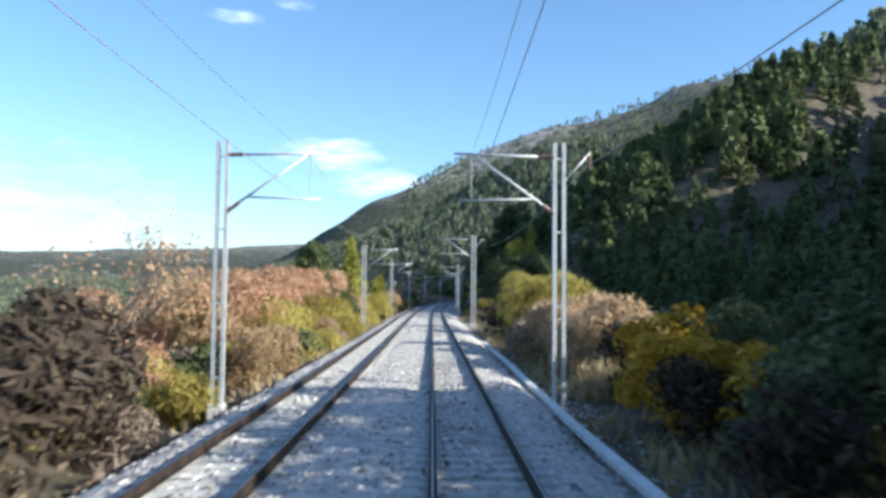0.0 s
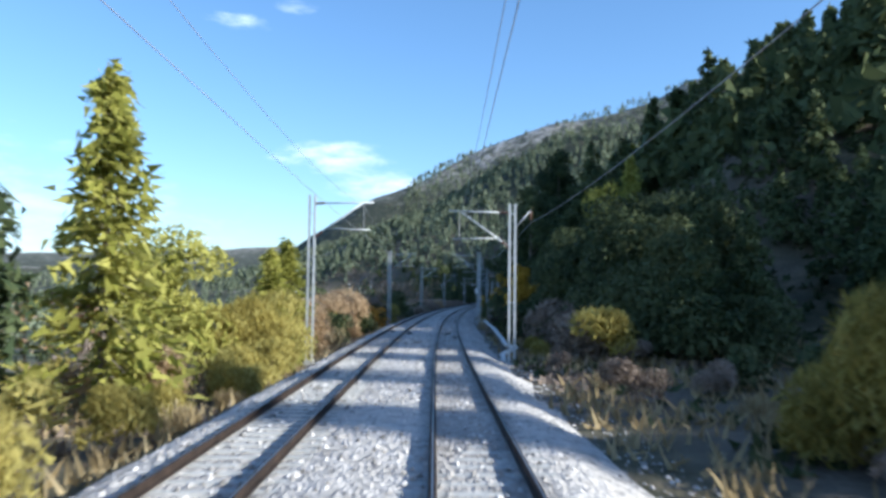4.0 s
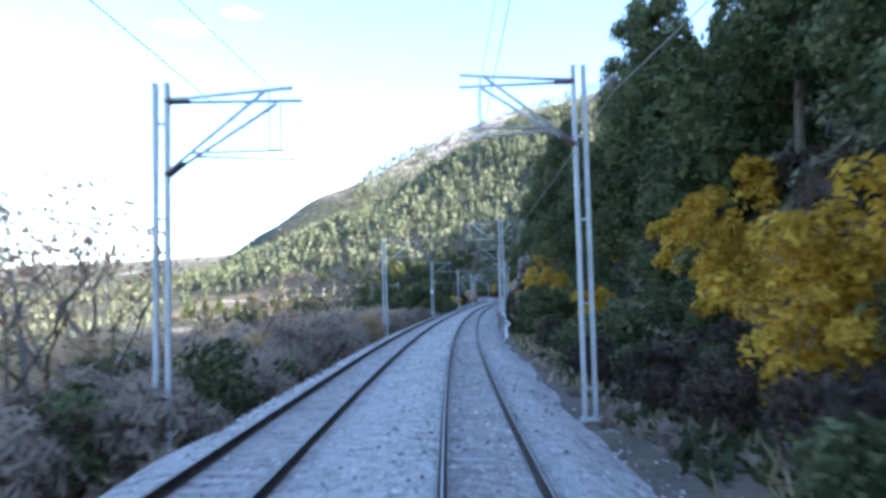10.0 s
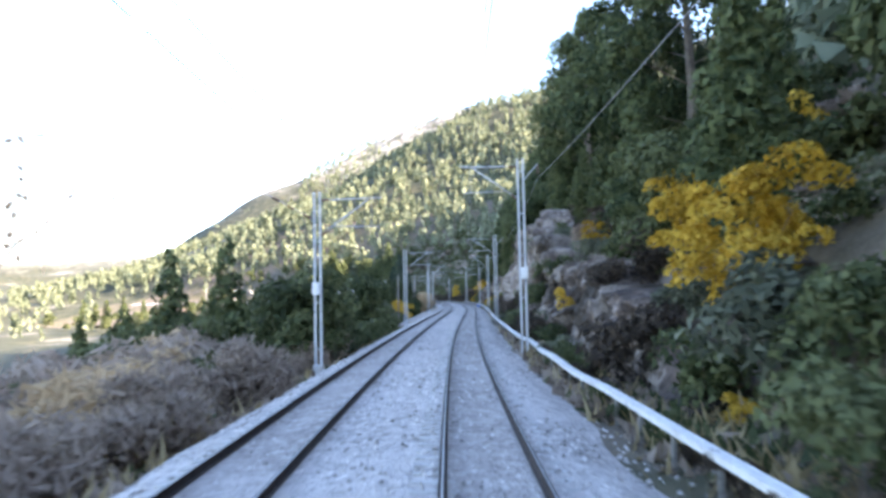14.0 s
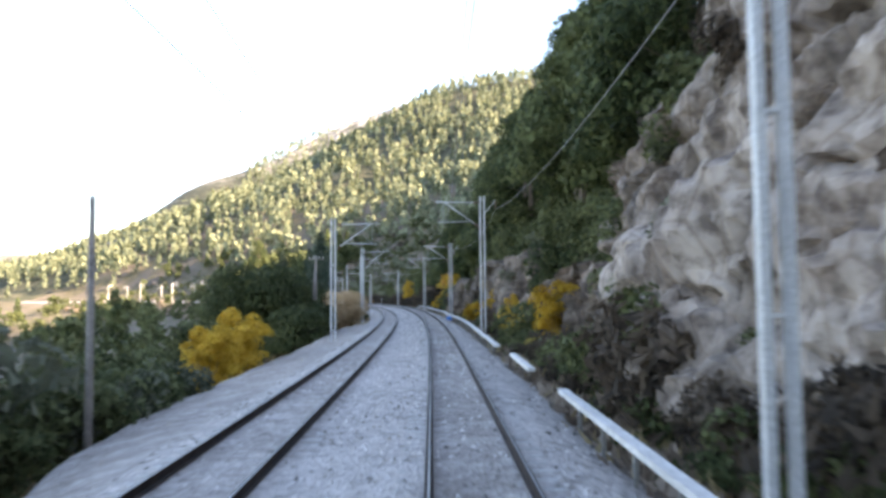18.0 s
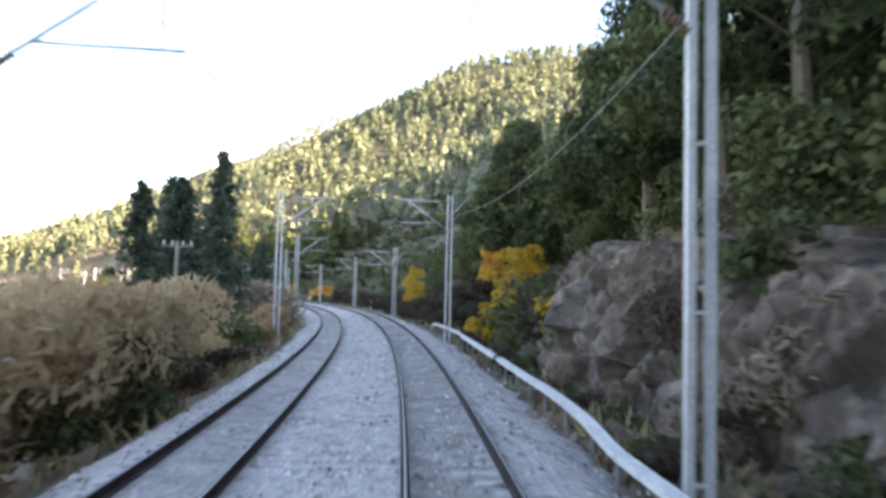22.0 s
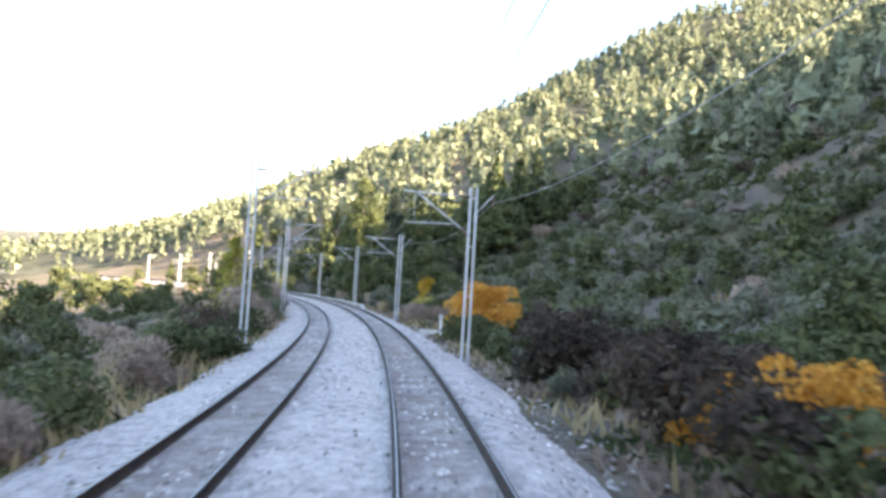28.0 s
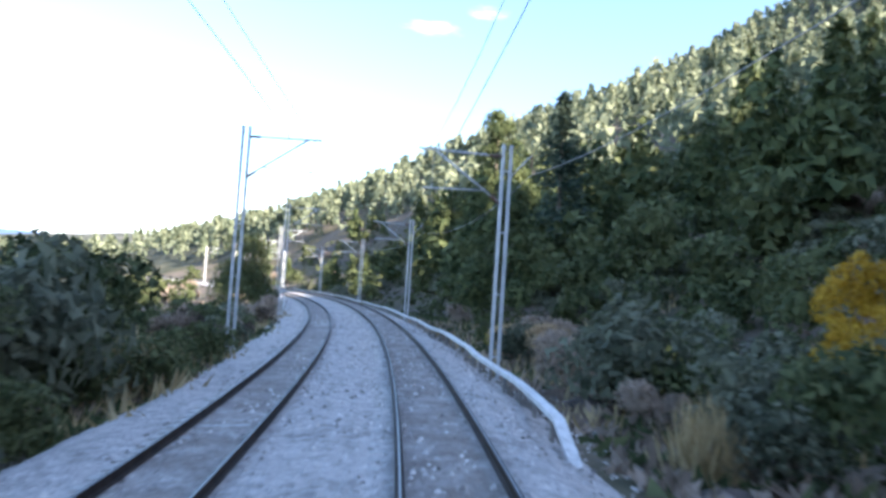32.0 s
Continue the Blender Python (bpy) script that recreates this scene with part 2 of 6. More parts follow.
def ground_build(nt, bsdf, out):
    n1, n2, n3 = tex(nt, "Noise", 0.06, 5.0), tex(nt, "Noise", 0.7, 5.0), tex(nt, "Noise", 6.0, 3.0)
    grass = ramp(nt, n2.outputs["Fac"], ((0.3, (0.04, 0.043, 0.018)), (0.5, (0.085, 0.072, 0.035)), (0.72, (0.18, 0.14, 0.08))))
    soil = ramp(nt, n3.outputs["Fac"], ((0.3, (0.07, 0.053, 0.038)), (0.7, (0.19, 0.15, 0.115))))
    f = ramp(nt, n1.outputs["Fac"], ((0.42, (0, 0, 0)), (0.6, (1, 1, 1))))
    c = blend(nt, f.outputs["Color"], grass.outputs["Color"], soil.outputs["Color"])
    geo = nt.nodes.new("ShaderNodeNewGeometry")
    sep = nt.nodes.new("ShaderNodeSeparateXYZ")
    nt.links.new(geo.outputs["True Normal"], sep.inputs[0])
    steep = ramp(nt, sep.outputs["Z"], ((0.60, (1, 1, 1)), (0.74, (0, 0, 0))))
    rock = ramp(nt, n2.outputs["Fac"], ((0.35, (0.055, 0.045, 0.036)), (0.65, (0.16, 0.13, 0.108))))
    c = blend(nt, steep.outputs["Color"], c, rock.outputs["Color"])
    nt.links.new(c, bsdf.inputs["Base Color"])
    bsdf.inputs["Roughness"].default_value = 0.95
    bump(nt, bsdf, n3.outputs["Fac"], 0.6, 0.12)


def hill_build(nt, bsdf, out):
    n1, n2, n3 = tex(nt, "Noise", 0.012, 6.0), tex(nt, "Noise", 0.09, 5.0), tex(nt, "Noise", 0.6, 4.0)
    scrub = ramp(nt, n2.outputs["Fac"], ((0.35, (0.022, 0.028, 0.013)), (0.55, (0.05, 0.052, 0.026)), (0.72, (0.11, 0.095, 0.055))))
    stone = ramp(nt, n3.outputs["Fac"], ((0.35, (0.20, 0.18, 0.16)), (0.65, (0.46, 0.42, 0.38))))
    c = blend(nt, ramp(nt, n1.outputs["Fac"], ((0.62, (0, 0, 0)), (0.72, (1, 1, 1)))).outputs["Color"], scrub.outputs["Color"], stone.outputs["Color"])
    geo = nt.nodes.new("ShaderNodeNewGeometry")
    sep = nt.nodes.new("ShaderNodeSeparateXYZ")
    nt.links.new(geo.outputs["Position"], sep.inputs[0])
    n4 = tex(nt, "Noise", 0.018, 5.0)
    mix = nt.nodes.new("ShaderNodeMath")
    mix.operation = "MULTIPLY_ADD"
    nt.links.new(n4.outputs["Fac"], mix.inputs[0])
    mix.inputs[1].default_value = 260.0
    far = nt.nodes.new("ShaderNodeMath")
    far.operation = "MULTIPLY_ADD"
    ahead = nt.nodes.new("ShaderNodeMath")
    ahead.operation = "MINIMUM"
    ahead.inputs[1].default_value = 1900.0
    nt.links.new(sep.outputs["Y"], ahead.inputs[0])
    nt.links.new(ahead.outputs[0], far.inputs[0])
    far.inputs[1].default_value = 0.28
    nt.links.new(sep.outputs["Z"], far.inputs[2])
    east = nt.nodes.new("ShaderNodeMath")
    east.operation = "MULTIPLY_ADD"
    right = nt.nodes.new("ShaderNodeMath")
    right.operation = "MAXIMUM"
    right.inputs[1].default_value = 0.0
    nt.links.new(sep.outputs["X"], right.inputs[0])
    nt.links.new(right.outputs[0], east.inputs[0])
    east.inputs[1].default_value = -0.45
    nt.links.new(far.outputs[0], east.inputs[2])
    nt.links.new(east.outputs[0], mix.inputs[2])
    div = nt.nodes.new("ShaderNodeMath")
    div.operation = "DIVIDE"
    nt.links.new(mix.outputs[0], div.inputs[0])
    div.inputs[1].default_value = 1200.0
    bald = ramp(nt, div.outputs[0], ((0.62, (0, 0, 0)), (0.70, (0.35, 0.35, 0.35)), (0.78, (1, 1, 1))))       # the bare summit
    n5 = tex(nt, "Noise", 0.045, 6.0, rough=0.65)
    crag = ramp(nt, n5.outputs["Fac"], ((0.38, (0.06, 0.062, 0.045)), (0.47, (0.20, 0.185, 0.165)), (0.60, (0.62, 0.56, 0.51))))
    c = blend(nt, bald.outputs["Color"], c, crag.outputs["Color"])
    nt.links.new(c, bsdf.inputs["Base Color"])
    bsdf.inputs["Roughness"].default_value = 0.95
    bump(nt, bsdf, n2.outputs["Fac"], 0.7, 3.0)


def rock_build(nt, bsdf, out):
    n1, n2 = tex(nt, "Noise", 0.5, 6.0, stretch=(1, 1, 0.8)), tex(nt, "Noise", 2.4, 6.0)
    v = tex(nt, "Voronoi", 0.8, stretch=(1, 1, 0.75))
    v.feature = "DISTANCE_TO_EDGE"
    c = ramp(nt, n1.outputs["Fac"], ((0.38, (0.034, 0.023, 0.017)), (0.45, (0.085, 0.06, 0.046)), (0.52, (0.14, 0.105, 0.083)), (0.60, (0.36, 0.30, 0.255))))
    kindof = nt.nodes.new("ShaderNodeAttribute")
    kindof.attribute_name = "fresh"
    pale = ramp(nt, n1.outputs["Fac"], ((0.33, (0.10, 0.077, 0.062)), (0.46, (0.26, 0.21, 0.178)), (0.66, (0.42, 0.36, 0.315))))
    earth = nt.nodes.new("ShaderNodeAttribute")
    earth.attribute_name = "earthy"
    soil = ramp(nt, n1.outputs["Fac"], ((0.38, (0.075, 0.045, 0.03)), (0.55, (0.17, 0.11, 0.075)), (0.68, (0.27, 0.195, 0.145))))
    c = (blend(nt, earth.outputs["Fac"], blend(nt, kindof.outputs["Fac"], c.outputs["Color"], pale.outputs["Color"]), soil.outputs["Color"]))
    crack = ramp(nt, v.outputs["Distance"], ((0.0, (0.72, 0.68, 0.65)), (0.05, (1, 1, 1))))
    c2 = blend(nt, 1.0, c, crack.outputs["Color"], "MULTIPLY")
    c2 = blend(nt, 0.9, c2, ramp(nt, n2.outputs["Fac"], ((0.34, (0.30, 0.27, 0.25)), (0.56, (1.0, 1.0, 1.0)))).outputs["Color"], "MULTIPLY")
    n3 = tex(nt, "Noise", 0.22, 5.0, stretch=(1, 1, 0.5))
    c2 = blend(nt, ramp(nt, n3.outputs["Fac"], ((0.40, (0.85, 0.85, 0.85)), (0.56, (0, 0, 0)))).outputs["Color"], c2, blend(nt, 0.6, c2, (0.05, 0.042, 0.03)))
    nt.links.new(c2, bsdf.inputs["Base Color"])
    bsdf.inputs["Roughness"].default_value = 0.9
    bump(nt, bsdf, n2.outputs["Fac"], 0.7, 0.12)


def rail_build(nt, bsdf, out):
    n = tex(nt, "Noise", 3.0, 5.0)
    rust = ramp(nt, n.outputs["Fac"], ((0.35, (0.018, 0.013, 0.011)), (0.65, (0.05, 0.034, 0.026))))
    nt.links.new(rust.outputs["Color"], bsdf.inputs["Base Color"])
    bsdf.inputs["Roughness"].default_value, bsdf.inputs["Specular IOR Level"].default_value = 0.7, 0.2


M_BALLAST = material("ballast", ballast_build)
M_GROUND = material("ground", ground_build)
M_HILL = material("hillside", hill_build)
M_ROCK = material("rock", rock_build)
M_RAIL = material("rail_steel", rail_build)
M_BAND = plain_mat("worn_steel", (0.26, 0.26, 0.27), (0.36, 0.36, 0.37), 1.0, rough=0.42, metal=1.0, relief=0.05)
M_SLEEPER = plain_mat("sleeper_concrete", (0.36, 0.34, 0.31), (0.52, 0.50, 0.47), 1.5)
M_CONCRETE = plain_mat("pale_concrete", (0.52, 0.50, 0.47), (0.72, 0.70, 0.67), 1.2)
M_STAINED = plain_mat("stained_concrete", (0.13, 0.12, 0.105), (0.30, 0.28, 0.25), 2.5)
M_GALV = plain_mat("galvanised_steel", (0.42, 0.43, 0.44), (0.58, 0.59, 0.60), 2.0, rough=0.55, metal=0.35)
M_WIRE = plain_mat("copper_wire", (0.26, 0.26, 0.27), (0.36, 0.36, 0.37), 2.0, rough=0.6, metal=0.2)
M_CERAMIC = plain_mat("brown_ceramic", (0.10, 0.05, 0.035), (0.16, 0.08, 0.05), 6.0, rough=0.3)
M_PLATE = plain_mat("white_enamel", (0.74, 0.74, 0.73), (0.82, 0.82, 0.81), 3.0, rough=0.4)
M_DARK = plain_mat("dark_iron", (0.035, 0.03, 0.028), (0.08, 0.065, 0.055), 4.0, rough=0.7)
M_BLUE = plain_mat("blue_plastic", (0.03, 0.16, 0.50), (0.05, 0.24, 0.62), 3.0, rough=0.45)
M_BARK = plain_mat("bark", (0.09, 0.07, 0.055), (0.20, 0.165, 0.13), 3.0, relief=0.8, depth=0.03)
M_WOOD = plain_mat("grey_timber", (0.16, 0.135, 0.115), (0.28, 0.245, 0.21), 2.0)
L_BROOM = leaf_mat("broom_twigs", (0.18, 0.148, 0.035), (0.37, 0.305, 0.08), (0.53, 0.46, 0.15), 0.55)
L_OLIVE = leaf_mat("evergreen_leaves", (0.026, 0.036, 0.017), (0.062, 0.078, 0.034), (0.13, 0.145, 0.066), 0.24)
L_GREY = leaf_mat("grey_green_leaves", (0.042, 0.05, 0.033), (0.092, 0.102, 0.067), (0.18, 0.19, 0.13), 0.28)
L_GOLD = leaf_mat("golden_leaves", (0.20, 0.105, 0.012), (0.46, 0.275, 0.028), (0.64, 0.43, 0.07), 0.4)
L_RUST = leaf_mat("rust_leaves", (0.30, 0.12, 0.018), (0.60, 0.275, 0.045), (0.74, 0.42, 0.10), 0.45)
L_PINK = leaf_mat("reddish_twigs", (0.27, 0.13, 0.075), (0.50, 0.285, 0.17), (0.63, 0.43, 0.28), 0.5)
L_DRY = leaf_mat("dry_twigs", (0.125, 0.092, 0.07), (0.255, 0.195, 0.15), (0.40, 0.32, 0.255), single=0.4)
L_TAN = leaf_mat("tan_twigs", (0.24, 0.16, 0.09), (0.43, 0.305, 0.175), (0.56, 0.42, 0.265), 0.5, single=0.35)
# brown twigs with the shade inside the bushes put into their colour
L_SHADE_DARK = leaf_mat("shade_dark_twigs", (0.018, 0.015, 0.012), (0.045, 0.036, 0.028), (0.10, 0.075, 0.055), 0.3)
L_STRAW = leaf_mat("straw", (0.20, 0.145, 0.07), (0.36, 0.27, 0.14), (0.50, 0.40, 0.23))
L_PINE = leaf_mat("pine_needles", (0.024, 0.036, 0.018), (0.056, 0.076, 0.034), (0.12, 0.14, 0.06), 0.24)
L_FIR = leaf_mat("fir_needles", (0.02, 0.034, 0.026), (0.042, 0.064, 0.046), (0.09, 0.12, 0.085), 0.24)
L_YOUNG = leaf_mat("young_pine_needles", (0.13, 0.135, 0.025), (0.29, 0.285, 0.055), (0.45, 0.42, 0.11))
# paler than near pines: sunlight and distance haze put into the leaf colour
L_LIT_WOODS = leaf_mat("far_woods", (0.05, 0.064, 0.04), (0.145, 0.17, 0.108), (0.30, 0.325, 0.215), 0.35, broad=14.0, single=0.34)
# the far range's haze is painted: blue put straight into its colour
L_HAZE = leaf_mat("haze_blue_range", (0.10, 0.16, 0.26), (0.12, 0.18, 0.29), (0.14, 0.21, 0.33), 0.0, broad=60.0)


# ---- the line of the track ----
STEP = 2.5
NODES = np.arange(-40.0, 986.0, 25.0)
BEND = [0.12, 0.07, 0.03, 0.01, 0.02, -0.08, -0.36, -0.60, -0.70, -0.72, -0.73, -0.75, -0.78, -0.81, -0.71, -0.56, -0.27, 0.14, 0.54, 1.05, 1.60, 1.92, 2.03, 2.03, 2.03, 1.96, 1.88, 1.89, 1.97, 2.07, 2.15, 2.21, 2.24, 2.25, 2.23, 2.20, 2.16, 2.11, 2.05, 1.99, 1.94, 1.88]
CANT = [-0.2, -0.6, -0.9, -1.2, -1.0, -0.7, -0.2, 0.5, 1.1, 1.3, 1.4, 1.3, 1.0, 0.7, 0.6, 0.5, 0.4, 0.2, -0.2, -0.9, -1.7, -2.6, -3.6, -4.0, -3.7, -3.4, -3.5, -3.7, -3.7, -3.8, -4.0, -4.0, -4.1, -4.0, -4.0, -4.0, -4.0, -4.0, -3.9, -3.9, -3.9, -3.8]
GRADE = [-1.40, -1.28, -1.14, -1.00, -0.88, -0.78, -0.68, -0.58, -0.50, -0.43, -0.34, -0.19, -0.02, 0.17, 0.31, 0.32, 0.29, 0.36, 0.56, 0.83, 0.99, 0.92, 0.65, 0.40, 0.31, 0.31, 0.38, 0.44, 0.47, 0.49, 0.48, 0.44, 0.39, 0.32, 0.26, 0.20, 0.14, 0.09, 0.04, -0.01, -0.06, -0.10]
SS = np.arange(-400.0, 1400.1, STEP)
_k = np.interp(SS, NODES, BEND) / 1000.0
_k[SS < -40] = 0.0
_k[SS > 1050] = 0.0003
PSI = np.concatenate([[0], np.cumsum((_k[1:] + _k[:-1]) / 2 * STEP)])
I0 = int(400 / STEP)
PSI -= PSI[I0]


def _run(v):
    c = np.concatenate([[0], np.cumsum((v[1:] + v[:-1]) / 2 * STEP)])
    return c - c[I0]


TX, TY = _run(-np.sin(PSI)), _run(np.cos(PSI))
_g = np.interp(SS, NODES, GRADE) / 100.0
_g[(SS < -60) | (SS > 1000)] = 0.0
TZ = _run(_g)
GAP = 4.15                                  # between the two track centres


def at(s, d, h=0.0):
    """World place: metres along the line, metres to its right, metres above the rail heads."""
    a = float(np.interp(s, SS, PSI))
    return Vector((float(np.interp(s, SS, TX)) + d * math.cos(a), float(np.interp(s, SS, TY)) + d * math.sin(a), float(np.interp(s, SS, TZ)) + h))


def heading(s):
    return float(np.interp(s, SS, PSI))


def cant(s):
    return np.radians(np.interp(s, NODES, CANT))


def grid_xyz(s, d, h):
    a = np.interp(s, SS, PSI)
    return np.stack([np.interp(s, SS, TX) + d * np.cos(a), np.interp(s, SS, TY) + d * np.sin(a), np.interp(s, SS, TZ) + h], -1)


def sunk(s):
    """How far the second track lies below the first."""
    return np.interp(s, [0, 250, 295, 330, 375, 415, 455, 520, 600, 650], [0, 0, -0.12, -0.08, 0, -0.03, -0.15, -0.26, -0.30, -0.34])


def bed_tilt(s, d):
    """Height added by the cant of both tracks."""
    c = np.sin(cant(s))
    own = -np.clip(d, -1.4, 1.4)
    other = -np.clip(d + GAP, -1.4, 1.4)
    w = np.clip((d + GAP / 2) / 1.3 * 0.5 + 0.5, 0, 1)
    fade = np.clip((9.0 - np.abs(d + 2)) / 3.0, 0, 1)
    return (c * (own * w + other * (1 - w)) + sunk(s) * (1 - w)) * fade


def smooth(a, b, x):
    t = np.clip((x - a) / (b - a), 0, 1)
    return t * t * (3 - 2 * t)


def vnoise(x, y, size, seed):
    """Smooth value noise in -1..1."""
    x, y = np.asarray(x, float) / size, np.asarray(y, float) / size
    xi, yi = np.floor(x), np.floor(y)
    fx, fy = x - xi, y - yi
    fx, fy = fx * fx * (3 - 2 * fx), fy * fy * (3 - 2 * fy)

    def hsh(i, j):
        v = np.sin(i * 127.1 + j * 311.7 + seed * 74.7) * 43758.5453
        return (v - np.floor(v)) * 2 - 1
    return (hsh(xi, yi) * (1 - fx) + hsh(xi + 1, yi) * fx) * (1 - fy) + (hsh(xi, yi + 1) * (1 - fx) + hsh(xi + 1, yi + 1) * fx) * fy


COARSE = slice(0, None, 4)


def near_line(x, y):
    """Metres along and beside the line for places in the world."""
    x, y = np.ravel(x), np.ravel(y)
    s, d = np.empty(len(x)), np.empty(len(x))
    for i in range(0, len(x), 4000):
        q = slice(i, i + 4000)
        j = np.argmin((x[q, None] - TX[COARSE]) ** 2 + (y[q, None] - TY[COARSE]) ** 2, 1)
        cx, cy, a = TX[COARSE][j], TY[COARSE][j], PSI[COARSE][j]
        d[q] = (x[q] - cx) * np.cos(a) + (y[q] - cy) * np.sin(a)
        s[q] = SS[COARSE][j] - (x[q] - cx) * np.sin(a) + (y[q] - cy) * np.cos(a)
    return s, d


def land(s, d, x, y):
    """Height of the natural ground over the rail heads' level."""
    # right: foot of the hill and its slope along the line
    foot = np.interp(s, [0, 70, 115, 150, 300, 320, 480, 500, 540, 575, 660, 720, 800], [55, 50, 24, 7.0, 6.5, 7.4, 7.4, 6, 8, 16, 16, 10, 8])
    slope = np.interp(s, [0, 100, 150, 300, 500, 600, 760, 900, 960, 1000, 1060, 1130, 1250, 1350], [0.60, 0.60, 0.58, 0.60, 0.60, 0.52, 0.50, 0.52, 0.47, 0.40, 0.27, 0.14, 0.05, 0.02])
    extra = np.interp(s, [110, 150, 200, 310, 330, 480, 505, 565], [0, 0.15, 0.35, 0.40, 0.1, 0.1, 0.2, 0])
    face = np.interp(s, [308, 325, 345, 358, 366, 387, 395, 400, 424, 430, 442, 455, 460, 480, 486], [0, 3.4, 4.0, 6.5, 8.5, 8.5, 6.0, 3.6, 3.4, 4.5, 5.8, 5.4, 3.4, 3.2, 0])
    r = np.maximum(d - foot, 0)
    hill = np.where(r < 400, slope * r, slope * 400 + 0.10 * (r - 400)) + extra * np.minimum(r, 24)
    easy = smooth(560, 600, s)
    hill = hill * (1 - (0.15 + 0.3 * easy) * smooth(45, 0, r)) * smooth(0, 1, (s - 116 - 0.3 * np.maximum(d - 55, 0)) / (50 + 0.55 * np.maximum(d - 55, 0)))
    spur = smooth(40, 110, d) * 0.465 * np.minimum(d, 260) * smooth(5, 45, d - 0.62 * s) * smooth(-130, -70, s)      # unseen flank beside the start, added to shade the slope ahead
    hill = np.maximum(hill, np.where(s < 330, spur, 0))
    hill = hill + face * smooth(0.2, 2.6, r)
    rough = vnoise(x, y, 60, 1) * 5 * smooth(20, 120, r) + vnoise(x, y, 17, 2) * 1.3 * smooth(6, 30, r) + vnoise(x, y, 160, 5) * 16 * smooth(60, 250, r)
    right = hill + rough - 0.75 + vnoise(x, y, 5, 3) * 0.22 * smooth(5, 8, d)
    # left: shelf, then the fall to the valley
    l = np.maximum(-d - 7.5, 0)
    fall = np.interp(s, [0, 110, 150, 230, 300, 420, 480, 620, 800], [0.02, 0.03, 0.12, 0.14, 0.16, 0.22, 0.20, 0.16, 0.20])
    low = -np.minimum(fall * l, 9 + 0.05 * l)
    left = np.maximum(low, -48) - 0.9 - 0.7 * smooth(6, 9, -d) + vnoise(x, y, 7, 4) * 0.25 * smooth(7, 12, -d) + vnoise(x, y, 40, 6) * 2.0 * smooth(20, 80, -d)
    return np.where(d > -2, right, left)


# ---- mesh helpers ----
def mesh_data(name, verts, faces, mat, smooth_shade=False):
    me = bpy.data.meshes.new(name)
    if isinstance(faces, np.ndarray):                   # faces all of one kind
        me.vertices.add(len(verts))
        me.vertices.foreach_set("co", np.ascontiguousarray(verts, np.float32).ravel())
        n, k = faces.shape
        me.loops.add(n * k)
        me.loops.foreach_set("vertex_index", np.ascontiguousarray(faces, np.int32).ravel())
        me.polygons.add(n)
        me.polygons.foreach_set("loop_start", np.arange(0, n * k, k, dtype=np.int32))
        me.update(calc_edges=True)
    else:
        me.from_pydata([tuple(v) for v in np.asarray(verts, float).tolist()], [], faces)
    me.materials.append(mat)
    me.polygons.foreach_set("use_smooth", np.full(len(me.polygons), smooth_shade))
    me.update()
    return me


def sheet(nu, nv):
    i = np.arange(nu * nv).reshape(nu, nv)
    return np.stack([i[:-1, :-1], i[:-1, 1:], i[1:, 1:], i[1:, :-1]], -1).reshape(-1, 4)


def part_of(name, me, parent, label="", m=None):
    o = new(name, me)
    o.parent = parent
    if m is not None:
        o.matrix_basis = m
    return tagged(o, label)


def bm_mesh(name, bm, mat, smooth_shade=False):
    me = bpy.data.meshes.new(name)
    bm.to_mesh(me)
    bm.free()
    me.materials.append(mat)
    if smooth_shade:
        me.polygons.foreach_set("use_smooth", [True] * len(me.polygons))
    return me


def add_box(bm, sx, sy, sz, m, bevel=0.0):
    r = bmesh.ops.create_cube(bm, size=1.0, matrix=m @ Matrix.Diagonal((sx, sy, sz, 1)))
    if bevel:
        es = list({e for v in r["verts"] for e in v.link_edges})
        bmesh.ops.bevel(bm, geom=es, offset=bevel, segments=1, affect="EDGES")


def add_rod(bm, p, q, r1, r2=None, n=8):
    p, q = Vector(p), Vector(q)
    ax = q - p
    m = Matrix.Translation((p + q) / 2) @ ax.to_track_quat("Z", "Y").to_matrix().to_4x4()
    bmesh.ops.create_cone(bm, cap_ends=True, segments=n, radius1=r1, radius2=r1 if r2 is None else r2, depth=ax.length, matrix=m)


# ---- ground ----
def build_ground():
    s = np.arange(-80.0, 985.0, 3.0)
    d = np.concatenate([np.arange(-90, -30, 6.0), np.arange(-30, -12, 2.0), np.arange(-12, 4, 1.0), np.arange(4, 16, 0.8), np.arange(16, 40, 2.0), np.arange(40, 131, 6.0)])
    S, D = np.meshgrid(s, d, indexing="ij")
    P = grid_xyz(S, D, 0)
    h = land(S, D, P[..., 0], P[..., 1])
    h = np.where((D > -6.8) & (D < 3.0), -0.75, h)
    P[..., 2] += h
    g = new("ground", mesh_data("ground", P.reshape(-1, 3), sheet(len(s), len(d)), M_GROUND, True))
    tagged(g, "dry grassy earth and scrub on both sides of the railway", "ground", kind="structure")


def ridge_height(X, Y):
    """The long crest that climbs to the right behind the summit."""
    r = 332 - 0.50 * np.abs(Y - 1860 + 0.15 * (X - 88)) + np.minimum(0.30 * (X - 88), 300)
    return np.where(X > 60, r, -999)


